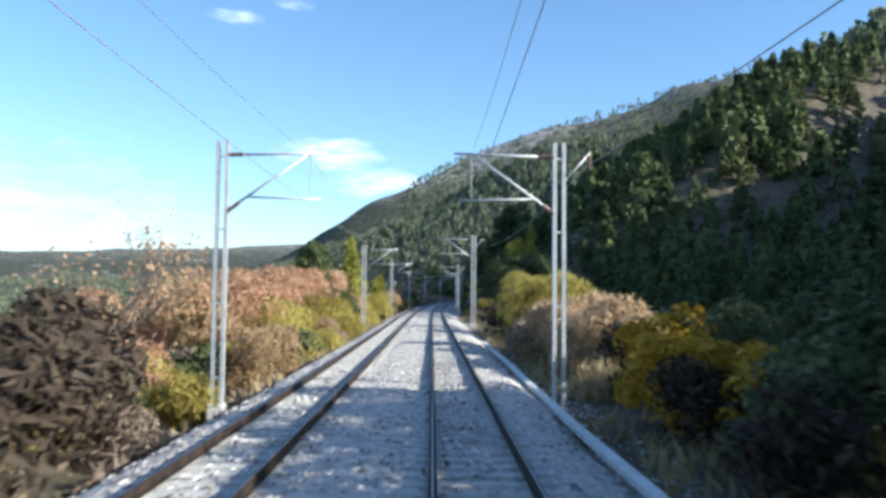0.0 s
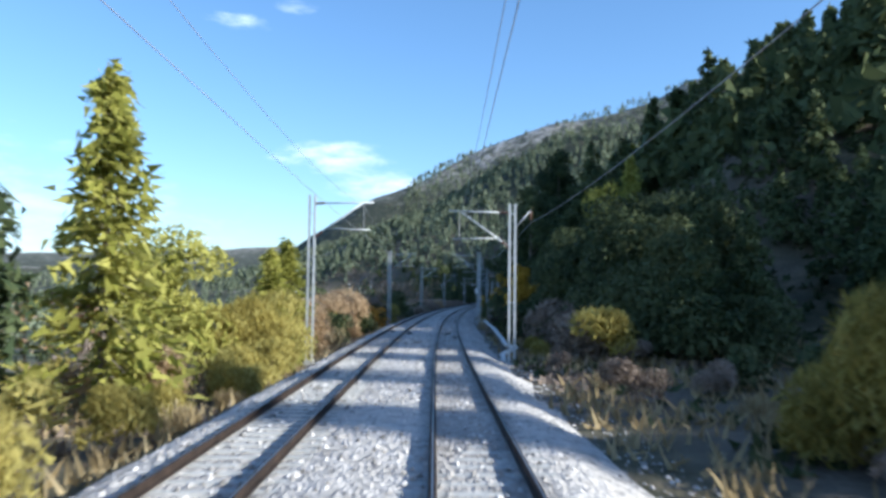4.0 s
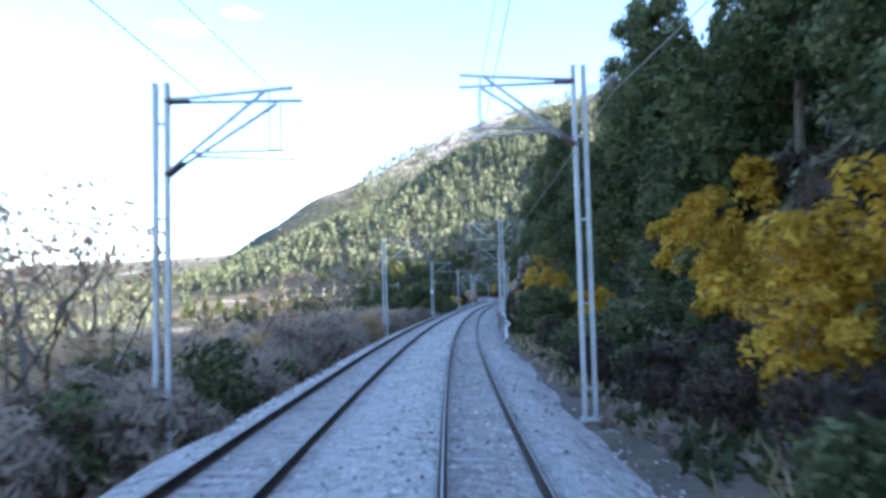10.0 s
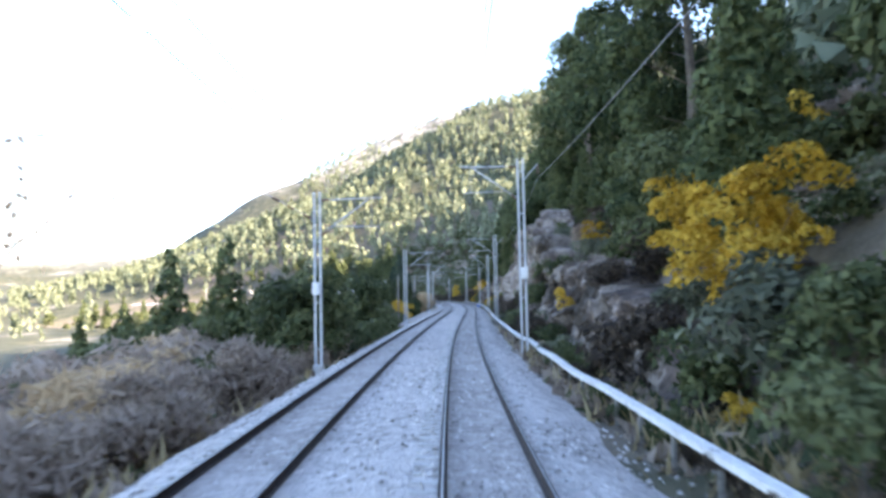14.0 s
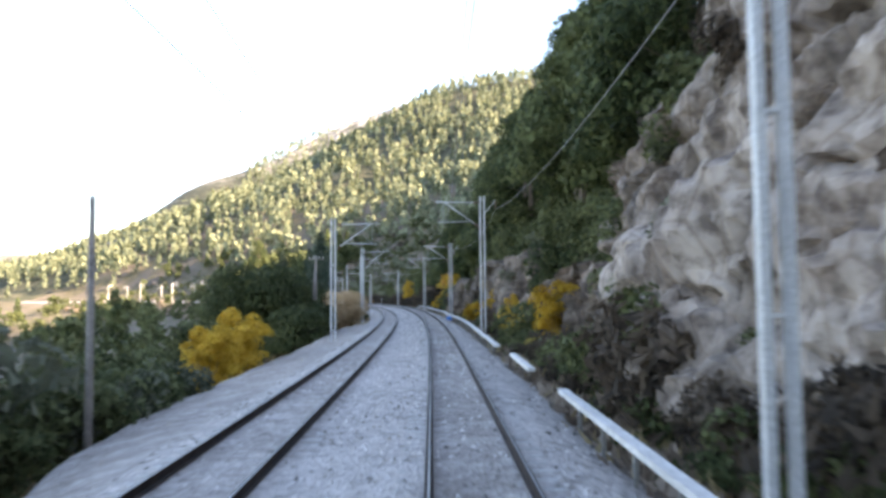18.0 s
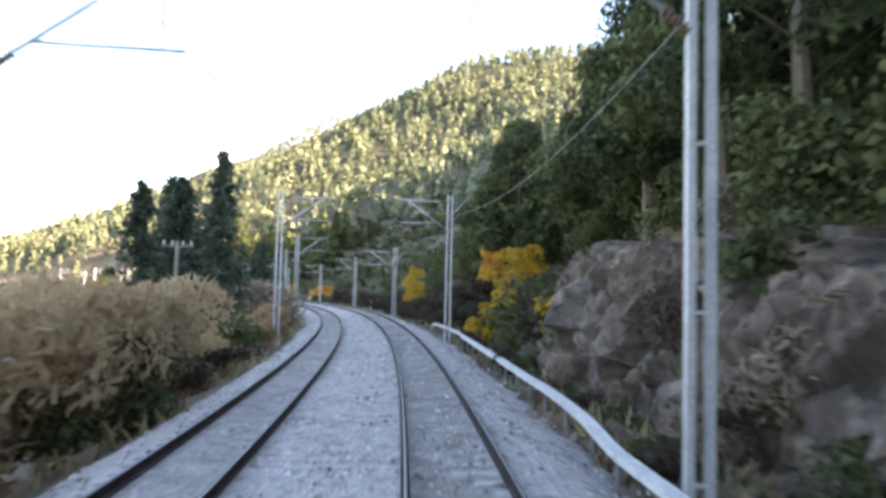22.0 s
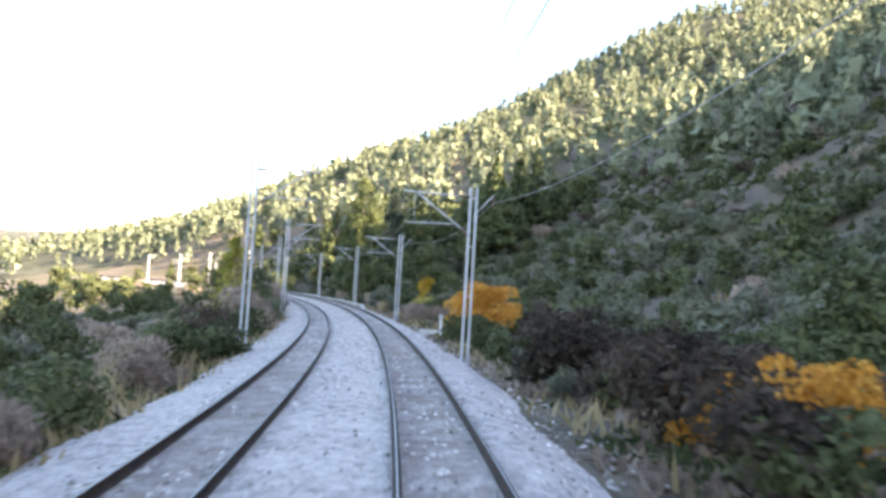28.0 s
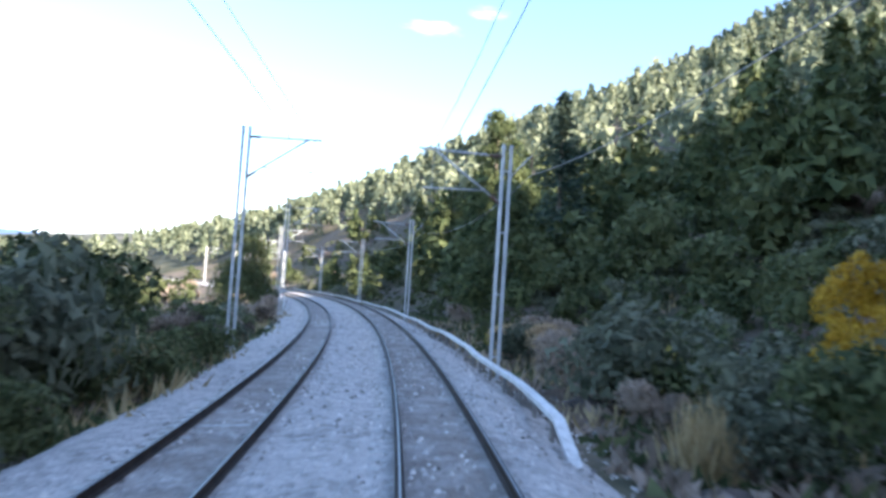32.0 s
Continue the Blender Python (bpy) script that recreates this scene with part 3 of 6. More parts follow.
def build_hills():
    xs = np.concatenate([np.arange(-3600, -900, 150.0), np.arange(-900, -300, 60.0), np.arange(-300, 800, 16.0), np.arange(800, 1500, 60.0), np.arange(1500, 3601, 180.0)])
    ys = np.concatenate([np.arange(-2400, -300, 150.0), np.arange(-300, 1350, 16.0), np.arange(1350, 2200, 40.0), np.arange(2200, 3800, 180.0)])
    X, Y = np.meshgrid(xs, ys, indexing="ij")
    s, d = near_line(X, Y)
    s, d = s.reshape(X.shape), d.reshape(X.shape)
    Z = land(s, d, X, Y) + np.interp(np.clip(s, -60, 1000), SS, TZ)
    Z = np.where((d > -88) & (d < 128) & (s > -70) & (s < 970), Z - 1.5 - 3.0 * smooth(128, 100, np.abs(d)), Z)
    ang = np.hypot(X - 88, (Y - 1860) * 0.8)
    peak = 332 - 0.60 * ang + vnoise(X, Y, 140, 11) * 14 + vnoise(X, Y, 50, 12) * 7
    ridge = ridge_height(X, Y) + vnoise(X, Y, 120, 13) * 12
    Z = np.maximum(Z, np.maximum(peak, ridge))
    g = new("hillside", mesh_data("hillside", np.stack([X, Y, Z], -1).reshape(-1, 3), sheet(len(xs), len(ys)), M_HILL, True))
    tagged(g, "wooded mountain slope with a pale bare rocky summit", "mountain", kind="structure")
    return g


def hill_height(x, y):
    s, d = near_line(x, y)
    z = land(s, d, np.ravel(x), np.ravel(y)) + np.interp(np.clip(s, -60, 1000), SS, TZ)
    ang = np.hypot(np.ravel(x) - 88, (np.ravel(y) - 1860) * 0.8)
    return np.maximum(z, np.maximum(332 - 0.60 * ang, ridge_height(np.ravel(x), np.ravel(y)))), s, d


def build_range():
    az = np.radians(np.arange(8.0, 75.0, 1.0))
    top = 95 + 45 * vnoise(az * 57.3, az * 0, 9, 21) + 20 * vnoise(az * 57.3, az * 0, 3, 22)
    rows = []
    for r, f in ((3500, -0.6), (3900, 0.6), (4300, 1.0), (4600, 0.3)):
        rows.append(np.stack([-np.sin(az) * r, np.cos(az) * r, top * f], -1))
    P = np.stack(rows)
    b = new("backdrop", mesh_data("backdrop", P.reshape(-1, 3), sheet(4, len(az)), L_HAZE, True))
    tagged(b, "low mountain range far off across the valley, haze painted in as blue", "mountain", kind="structure")


build_ground()
build_hills()
build_range()


# ---- ballast and track ----
def build_ballast():
    s = np.arange(-40.0, 960.0, 1.0)
    d = np.array([-7.5, -7.0, -6.5, -6.05, -5.5, -4.9, -4.5, -4.15, -3.8, -3.4, -2.9, -2.5, -2.1, -1.7, -1.3, -0.9, -0.5, 0, 0.5, 0.9, 1.3, 1.7, 2.1, 2.5, 3.0, 3.6])
    h = np.array([-1.35, -0.95, -0.62, -0.36, -0.24, -0.22, -0.215, -0.215, -0.215, -0.22, -0.19, -0.17, -0.165, -0.17, -0.20, -0.215, -0.215, -0.215, -0.215, -0.215, -0.21, -0.25, -0.40, -0.60, -0.78, -1.1])
    S, D = np.meshgrid(s, d, indexing="ij")
    wob = vnoise(S, D, 2.5, 31) * 0.25 * smooth(1.6, 2.6, np.abs(D + 2.1) - 2.1 + 0.4)
    ext = 2.4 * smooth(370, 392, S) * smooth(462, 446, S) * smooth(-6.0, -6.9, D) + 0.9 * smooth(540, 575, S) * smooth(-5.4, -6.4, D)      # gravel verge
    P = grid_xyz(S, D + wob - ext, 0)
    fill = 0.030 * smooth(1.5, 0.9, np.minimum(np.abs(D), np.abs(D + GAP))) * np.where(D > -2, smooth(30, 90, S), smooth(90, 140, S) * 1.9 - 0.9)
    P[..., 2] += h[None, :] + fill + bed_tilt(S, D) + vnoise(S, D * 2, 1.6, 32) * 0.022 + vnoise(S, D * 3, 4.0, 33) * 0.025
    me = mesh_data("ballast_bed", P.reshape(-1, 3), sheet(len(s), len(d)), M_BALLAST, True)
    dirty = smooth(0.95, 0.6, np.abs(D)) * np.interp(S, [0, 120, 330, 420, 600], [0.35, 0.45, 0.55, 0.7, 1.0])
    dirty = np.maximum(dirty, smooth(0.95, 0.6, np.abs(D + GAP)) * np.interp(S, [0, 120, 420, 600], [0.2, 0.3, 0.45, 0.9]))
    dirty = np.maximum(dirty, 0.85 * smooth(-5.7, -6.3, D) * smooth(362, 380, S) * smooth(470, 455, S))
    me.attributes.new("soiled", "FLOAT", "POINT").data.foreach_set("value", dirty.ravel())
    # dust on the shoulders; sunlight on the first stretch is also painted in
    dusty_lit = smooth(0.9, 1.3, np.minimum(np.abs(D), np.abs(D + GAP))) * np.interp(S, [0, 120, 200, 400, 700], [0.9, 0.9, 0.55, 0.4, 0.3])
    me.attributes.new("dusty_lit", "FLOAT", "POINT").data.foreach_set("value", dusty_lit.ravel())
    b = new("ballast_bed", me)
    tagged(b, "pale grey crushed stone ballast under two railway tracks", "ballast", kind="structure")


def profile_sweep(name, centre, prof, mat, s0, s1, step=2.0, tilt=True):
    """Sweeps a closed cross-section along the line at the offset centre."""
    s = np.arange(s0, s1 + 0.01, step)
    c = cant(s) if tilt else s * 0
    rows = []
    for px, pz in prof:
        rows.append(grid_xyz(s, centre[0] + (centre[1] + px) * np.cos(c) + pz * np.sin(c), -(centre[1] + px) * np.sin(c) + pz * np.cos(c) + (sunk(s) if centre[0] < -1 else 0)))
    P = np.stack(rows, 1)
    n, k = P.shape[:2]
    i = np.arange(n * k).reshape(n, k)
    j = np.roll(i, -1, 1)
    F = np.stack([i[:-1], i[1:], j[1:], j[:-1]], -1).reshape(-1, 4).tolist()
    F += [i[0].tolist(), i[-1][::-1].tolist()]
    return mesh_data(name, P.reshape(-1, 3), F, mat)


RAIL = [(-0.036, 0), (-0.036, -0.035), (-0.009, -0.05), (-0.009, -0.14), (-0.07, -0.16), (-0.07, -0.172),
        (0.07, -0.172), (0.07, -0.16), (0.009, -0.14), (0.009, -0.05), (0.036, -0.035), (0.036, 0)]


def sleeper_verts(w=0.26, L=2.5):
    x, y = L / 2, w / 2
    return [(-x, -y, -0.36), (x, -y, -0.36), (x, y, -0.36), (-x, y, -0.36),
            (-x, -y * .8, -0.19), (x, -y * .8, -0.19), (x, y * .8, -0.19), (-x, y * .8, -0.19),
            (-0.45, -y * .75, -0.205), (0.45, -y * .75, -0.205), (0.45, y * .75, -0.205), (-0.45, y * .75, -0.205)]


SLEEPER_FACES = [(0, 3, 2, 1), (0, 1, 5, 9, 8, 4), (2, 3, 7, 11, 10, 6), (1, 2, 6, 5), (3, 0, 4, 7), (4, 8, 11, 7), (8, 9, 10, 11), (9, 5, 6, 10)]


def build_track(off, label):
    t = new("railway_track")
    tagged(t, label, "railway track", "running tracks", "structure")
    for side in (-0.7535, 0.7535):
        part_of("running_band", profile_sweep("running_band", (off, side), [(-0.014, 0.0005), (-0.014, 0.0035), (0.014, 0.0035), (0.014, 0.0005)], M_BAND, -40, 955), t, "bright worn strip on the rail head")
        part_of("rail", profile_sweep("rail", (off, side), RAIL, M_RAIL, -40, 955), t, "rust-brown steel rail with a worn bright head")
    one = mesh_data("sleeper", sleeper_verts(), SLEEPER_FACES, M_SLEEPER)
    V, F = [], []
    base = np.array(sleeper_verts())
    made = 0
    for k in range(int(990 / 0.6)):
        s = -36 + k * 0.6
        c = float(cant(s))
        m = Matrix.Translation(at(s, off, float(sunk(s)) if off < -1 else 0.0)) @ Matrix.Rotation(heading(s), 4, "Z") @ Matrix.Rotation(c, 4, "Y")
        if 8 < s < 188 and made < 300:
            part_of("sleeper", one, t, "", m)
            made += 1
        else:
            n = len(V) * 12
            V.append(base @ np.array(m.to_3x3()).T + np.array(m.translation))
            F += [tuple(n + i for i in f) for f in SLEEPER_FACES]
    rest = part_of("sleeper_run", mesh_data("sleeper_run", np.concatenate(V), F, M_SLEEPER), t, "row of concrete sleepers farther along the track")
    rest["kind"] = "stuff"


def build_stones():
    """Loose stones proud of the ballast."""
    rng = np.random.default_rng(5)
    n = 78000
    s = 4 + rng.random(n) ** 1.1 * 720
    d = rng.uniform(-6.6, 4.3, n)
    keep = (np.abs(np.abs(d) - 0.75) > 0.1) & (np.abs(np.abs(d + GAP) - 0.75) > 0.1)
    s, d = s[keep], d[keep]
    n = len(s)
    top = np.interp(d, [-6.6, -6.1, -5.5, -2.1, 1.3, 1.7, 2.1, 2.5, 3.0], [-0.65, -0.38, -0.22, -0.17, -0.2, -0.25, -0.40, -0.6, -0.74])
    C = grid_xyz(s, d, 0)
    C[:, 2] += top + bed_tilt(s, d)
    r = rng.uniform(0.025, 0.075, n)
    oct_ = np.array([(1, 0, 0), (0, 1, 0), (-1, 0, 0), (0, -1, 0), (0, 0, 0.8), (0, 0, -0.8)])
    P = oct_[None] * r[:, None, None] * rng.uniform(0.6, 1.4, (n, 6, 3))
    a = rng.uniform(0, 6.28, n)
    ca, sa = np.cos(a)[:, None], np.sin(a)[:, None]
    Q = np.stack([P[..., 0] * ca - P[..., 1] * sa, P[..., 0] * sa + P[..., 1] * ca, P[..., 2]], -1) + C[:, None]
    f = np.array([(0, 1, 4), (1, 2, 4), (2, 3, 4), (3, 0, 4)])
    F = (np.arange(n)[:, None, None] * 6 + f[None]).reshape(-1, 3)
    o = new("loose_stones", mesh_data("loose_stones", Q.reshape(-1, 3), F, M_STONE))
    tagged(o, "loose grey ballast stones lying along the tracks", "stones", kind="stuff")


def stone_build(nt, bsdf, out):
    geo = nt.nodes.new("ShaderNodeNewGeometry")
    r = ramp(nt, geo.outputs["Random Per Island"], ((0.0, (0.11, 0.098, 0.088)), (0.5, (0.40, 0.365, 0.335)), (1.0, (0.74, 0.69, 0.65))))
    nt.links.new(r.outputs["Color"], bsdf.inputs["Base Color"])
    bsdf.inputs["Roughness"].default_value = 0.9


M_STONE = material("loose_stone", stone_build)
build_ballast()
build_track(0.0, "railway track with steel rails on concrete sleepers in ballast")
build_track(-GAP, "second parallel railway track with concrete sleepers showing in pale ballast")
build_stones()


# ---- overhead line ----
def ribbed(n, pitch, r1, r2):
    """A ribbed insulator, one turned body along z."""
    prof = [(0.0, 0.0)]
    for i in range(n):
        prof += [(r2, i * pitch), (r1, i * pitch + pitch * 0.35), (r2, i * pitch + pitch * 0.55)]
    prof += [(0.0, n * pitch)]
    V, F, k = [], [], 8
    for r, z in prof:
        V += [(r * math.cos(6.2832 * j / k), r * math.sin(6.2832 * j / k), z) for j in range(k)]
    for i in range(len(prof) - 1):
        F += [(i * k + j, i * k + (j + 1) % k, (i + 1) * k + (j + 1) % k, (i + 1) * k + j) for j in range(k)]
    return mesh_data("insulator", V, F, M_CERAMIC, True)


def mast_parts(height, right=True, double=False):
    """A lattice mast, two channels with battens, its bracket towards the track. Built at the origin; the track lies on the -x side."""
    k = -1.0
    mast = new("catenary_mast")
    for side in (-1, 1):
        prof = [(0.0, -0.07), (0.0, 0.07), (-0.115, 0.07), (-0.115, 0.056), (-0.014, 0.056), (-0.014, -0.056), (-0.115, -0.056), (-0.115, -0.07)]
        V = [(side * (0.20 + px), py, z) for z in (-1.5, height) for px, py in prof]
        F = [(i, (i + 1) % 8, 8 + (i + 1) % 8, 8 + i) for i in range(8)] + [tuple(range(8)), tuple(range(8, 16))]
        part_of("channel", mesh_data("channel", V, F, M_GALV), mast)
    batten = bmesh.new()
    add_box(batten, 0.37, 0.10, 0.05, Matrix())
    bme = bm_mesh("batten", batten, M_GALV)
    for i in range(int(height / 2.3) + 1):
        part_of("batten", bme, mast, "", pose(0, 0, 0.1 + i * 2.3))
    foot = bmesh.new()
    add_box(foot, 0.5, 0.55, 0.9, Matrix.Translation((0, 0, -1.15)), 0.03)
    part_of("footing", bm_mesh("footing", foot, M_SLEEPER), mast, "concrete footing block")
    for dy in ((-0.5, 0.5) if double else (0.0,)):
        ztop, zlow = height - 0.45, height - 2.25
        reach = 2.75
        ax = dy * 1.2
        bm = bmesh.new()
        add_rod(bm, (k * 0.1, dy * 0.2, ztop), (k * (reach + 0.55), ax, ztop + 0.08), 0.042)
        tube_ = part_of("top_tube", bm_mesh("top_tube", bm, M_GALV, True), mast, "galvanised top tube of the bracket")
        bm = bmesh.new()
        add_rod(bm, (k * 0.1, dy * 0.2, zlow), (k * (reach - 0.1), ax, ztop + 0.02), 0.045)
        strut_ = part_of("strut", bm_mesh("strut", bm, M_GALV, True), mast, "slanting bracket strut")
        bm = bmesh.new()
        add_rod(bm, (k * 0.75, ax * 0.4, zlow + 0.48), (k * (reach + 0.35), ax, zlow + 0.42), 0.032)
        part_of("registration_arm", bm_mesh("registration_arm", bm, M_GALV, True), mast)
        bm = bmesh.new()
        add_rod(bm, (k * reach, ax, ztop), (k * reach, ax, zlow + 0.42), 0.016, n=6)
        part_of("dropper", bm_mesh("dropper", bm, M_WIRE), mast)
        for holder, zz, tilt in ((tube_, ztop, 88.0), (strut_, zlow, 52.0)):
            part_of("insulator", ribbed(6, 0.085, 0.09, 0.055), holder, "brown ribbed ceramic insulator", pose(k * 0.16, dy * 0.2, zz, 0, -tilt, 0))
    if right:
        bm = bmesh.new()
        add_rod(bm, (0.08, 0, height - 1.3), (0.95, 0, height - 0.3), 0.03)
        arm = part_of("feeder_arm", bm_mesh("feeder_arm", bm, M_GALV, True), mast)
        part_of("insulator", ribbed(6, 0.08, 0.075, 0.04), arm, "hanging brown ceramic insulator", pose(0.95, 0, height - 0.82))
    return mast


M_RIGHT = [23.8, 73, 121.2, 173.6, 225, 274, 327.3, 375.7, 421.3, 459, 496.6, 533, 570, 606.8, 643.4, 681, 718, 755, 792, 829, 866]
M_LEFT = [24, 74.6, 122.2, 172.3, 222.2, 272.5, 324, 375, 421.5, 460.6, 497.4, 537.5, 573, 610, 647, 687, 722, 758, 795, 832, 868]
D_RIGHT, D_LEFT = 3.15, -7.4


def mast_height(s, side=1):
    if side < 0:
        return float(np.interp(s, [24, 122, 222, 324, 460, 537, 700], [7.5, 7.9, 8.2, 8.1, 8.2, 8.6, 8.8]))
    return float(np.interp(s, [0, 24, 73, 121, 175, 226, 276, 329, 376, 422, 459, 497, 533, 606, 700], [7.7, 7.7, 8.3, 7.4, 8.2, 9.1, 9.3, 9.8, 9.5, 9.4, 8.7, 8.3, 7.2, 7.7, 7.8]))


SHOWN = {"plate": {173.6: 3.35, 327.3: 3.75, 324: 3.1}}


def build_masts():
    made = {}
    for side, places, d in ((1, M_RIGHT, D_RIGHT), (-1, M_LEFT, D_LEFT)):
        for s in places:
            h = round(mast_height(s, side) * 2) / 2
            dbl = s in (225, 222.2)
            key = (h, side, dbl)
            m = Matrix.Translation(at(s, d)) @ Matrix.Rotation(heading(s) + (0 if side > 0 else math.pi), 4, "Z")
            if key not in made:
                made[key] = mast_parts(h, side > 0, dbl)
                tagged(made[key], "galvanised lattice mast with bracket arm over the " + ("track" if side > 0 else "second track"), "catenary mast", "overhead line masts")
                made[key].matrix_basis = m
            else:
                copy_thing(made[key], m)
            if s in SHOWN["plate"]:
                z = SHOWN["plate"][s]
                p = bmesh.new()
                add_box(p, 0.34, 0.16, 0.62, Matrix(), 0.02)
                o = new("mast_box", bm_mesh("mast_box", p, M_PLATE))
                o.matrix_basis = m @ pose(-0.24 if s < 200 else 0.08, -0.155 if side > 0 else 0.155, z)
                tagged(o, "white rectangular enamelled box strapped to a mast", "equipment box")


def feeder_strain(s, top):
    """Insulated lead that climbs away from a mast of the second track."""
    g = new("strain_insulator")
    a = at(s, D_LEFT - 0.2, top)
    b = a + (at(s, D_LEFT - 2.6, top) - at(s, D_LEFT - 0.2, top)) + Vector((0, 0, 1.35))
    d = (b - a).normalized()
    bm = bmesh.new()
    add_rod(bm, a, b, 0.022, n=6)
    part_of("lead", bm_mesh("lead", bm, M_WIRE, True), g)
    for f in (0.05, 0.40, 0.72):
        m = Matrix.Translation(a + (b - a) * f) @ d.to_track_quat("Z", "Y").to_matrix().to_4x4()
        part_of("insulator", ribbed(6, 0.07, 0.085, 0.05), g, "brown ribbed ceramic insulator", m)
    tagged(g, "string of brown insulators climbing away from a mast", "insulator")


def wire(name, pts, r, label):
    cu = bpy.data.curves.new(name, "CURVE")
    cu.dimensions, cu.bevel_depth, cu.bevel_resolution = "3D", r, 1
    sp = cu.splines.new("POLY")
    sp.points.add(len(pts) - 1)
    for p, q in zip(sp.points, pts):
        p.co = (*q, 1)
    cu.materials.append(M_WIRE)
    return tagged(new(name, cu), label, "wire")


def build_wires():
    for places, d, sgn in ((M_RIGHT, D_RIGHT, -1), (M_LEFT, D_LEFT, 1)):
        contact, carrier, feeder = [], [], []
        span = [places[0] - 50] + places
        for a, b in zip(span[:-1], span[1:]):
            ha, hb = mast_height(a, -sgn), mast_height(b, -sgn)
            for i in range(10):
                f = i / 10
                s = a + (b - a) * f
                h = ha + (hb - ha) * f
                off = d + sgn * (2.9 + 0.2 * math.cos(math.pi * (span.index(a) + f)))
                sag = 4 * f * (1 - f)
                contact.append(at(s, off, h - 1.95))
                carrier.append(at(s, off, h - 0.42 - 0.75 * sag))
                feeder.append(at(s, d - sgn * 0.95, h - 0.85 - 0.7 * sag))
        wire("contact_wire", contact, 0.0075, "dark copper contact wire over the track")
        wire("carrier_wire", carrier, 0.0065, "sagging carrier cable above the contact wire")
        if sgn < 0:
            wire("feeder_wire", feeder, 0.012, "feeder cable on the outer side of the masts")


def build_guy(s, top):
    """Anchored stay of a tensioning mast."""
    g = new("mast_stay")
    a, b = at(s - 0.1, D_RIGHT + 0.25, top), at(s - 8.5, D_RIGHT + 1.3, -0.7)
    for k in (-0.12, 0.12):
        bm = bmesh.new()
        add_rod(bm, a + Vector((k, 0, 0)), b + Vector((k, 0, 0)), 0.018, n=6)
        part_of("stay_rod", bm_mesh("stay_rod", bm, M_GALV, True), g)
    bm = bmesh.new()
    add_box(bm, 0.5, 0.5, 0.5, Matrix.Translation(b + Vector((0, 0, -0.1))), 0.04)
    part_of("anchor_block", bm_mesh("anchor_block", bm, M_SLEEPER), g, "concrete anchor block")
    tagged(g, "pair of galvanised stay rods anchoring a mast to the bank", "mast stay")


build_masts()
build_wires()
build_guy(173.6, 7.4)
feeder_strain(324, 6.6)


# ---- raised cable trough on posts ----
def build_trough(s0, s1, d, h, ground, bend0=True, bend1=True):
    t = new("cable_trough")
    tagged(t, "pale concrete cable trough raised on short posts beside the track" if h > ground + 0.3 else "low concrete cable trough along the edge of the ballast", "cable trough", kind="structure")
    s = np.arange(s0, s1 + 0.01, 1.0)
    dd = np.interp(s, *d) + 0.05 * vnoise(s, s * 0, 9, 41)
    gap = np.abs(s[:, None] - np.array(M_RIGHT)[None]).min(1)
    if h > -0.4:                                        # steps aside round the mast feet
        dd = dd + (np.where(dd > 3.05, 3.62, np.minimum(dd, 2.78)) - dd) * smooth(6, 2, gap)
    hh = h + 0.05 * vnoise(s, s * 0, 6, 42)
    if bend0:
        hh = hh - (h - ground) * smooth(s0 + 2.0, s0, s)
    if bend1:
        hh = hh - (h - ground) * smooth(s1 - 2.0, s1, s)
    prof = [(-0.11, 0), (-0.11, 0.10), (-0.125, 0.10), (-0.125, 0.13), (0.125, 0.13), (0.125, 0.10), (0.11, 0.10), (0.11, 0)]
    P = np.stack([grid_xyz(s, dd + px, hh + pz) for px, pz in prof], 1)
    n, k = P.shape[:2]
    i = np.arange(n * k).reshape(n, k)
    j = np.roll(i, -1, 1)
    F = np.stack([i[:-1], i[1:], j[1:], j[:-1]], -1).reshape(-1, 4).tolist() + [i[0].tolist(), i[-1][::-1].tolist()]
    part_of("duct", mesh_data("duct", P.reshape(-1, 3), F, M_CONCRETE), t)
    if h > ground + 0.3:
        bm = bmesh.new()
        add_box(bm, 0.10, 0.10, 1.0, Matrix.Translation((0, 0, -0.5)), 0.01)
        me = bm_mesh("post", bm, M_STAINED)
        for q in np.arange(s0 + 2.5, s1 - 2.4, 2.5):
            k = int(round(q - s0))
            part_of("post", me, t, "", Matrix.Translation(at(q, float(dd[k]), float(hh[k]))) @ Matrix.Rotation(heading(q), 4, "Z"))


build_trough(-14, 52, ([0, 1], [2.75, 2.75]), -0.52, -0.6, False, False)
build_trough(121.5, 171, ([121.5, 132, 152, 171], [2.95, 3.5, 3.85, 3.8]), -0.08, -0.7)
for a, b in ((263, 388), (394.5, 401), (406.5, 509)):
    build_trough(a, b, ([263, 275, 295, 315, 345, 377, 397, 417, 437, 460, 480, 500], [3.0, 3.5, 3.7, 3.5, 3.2, 2.8, 2.85, 2.7, 2.95, 2.95, 3.2, 3.6]), -0.08, -0.7, a < 300, b > 500)
build_trough(667, 900, ([667, 682, 720], [2.65, 3.0, 2.9]), -0.15, -0.7)


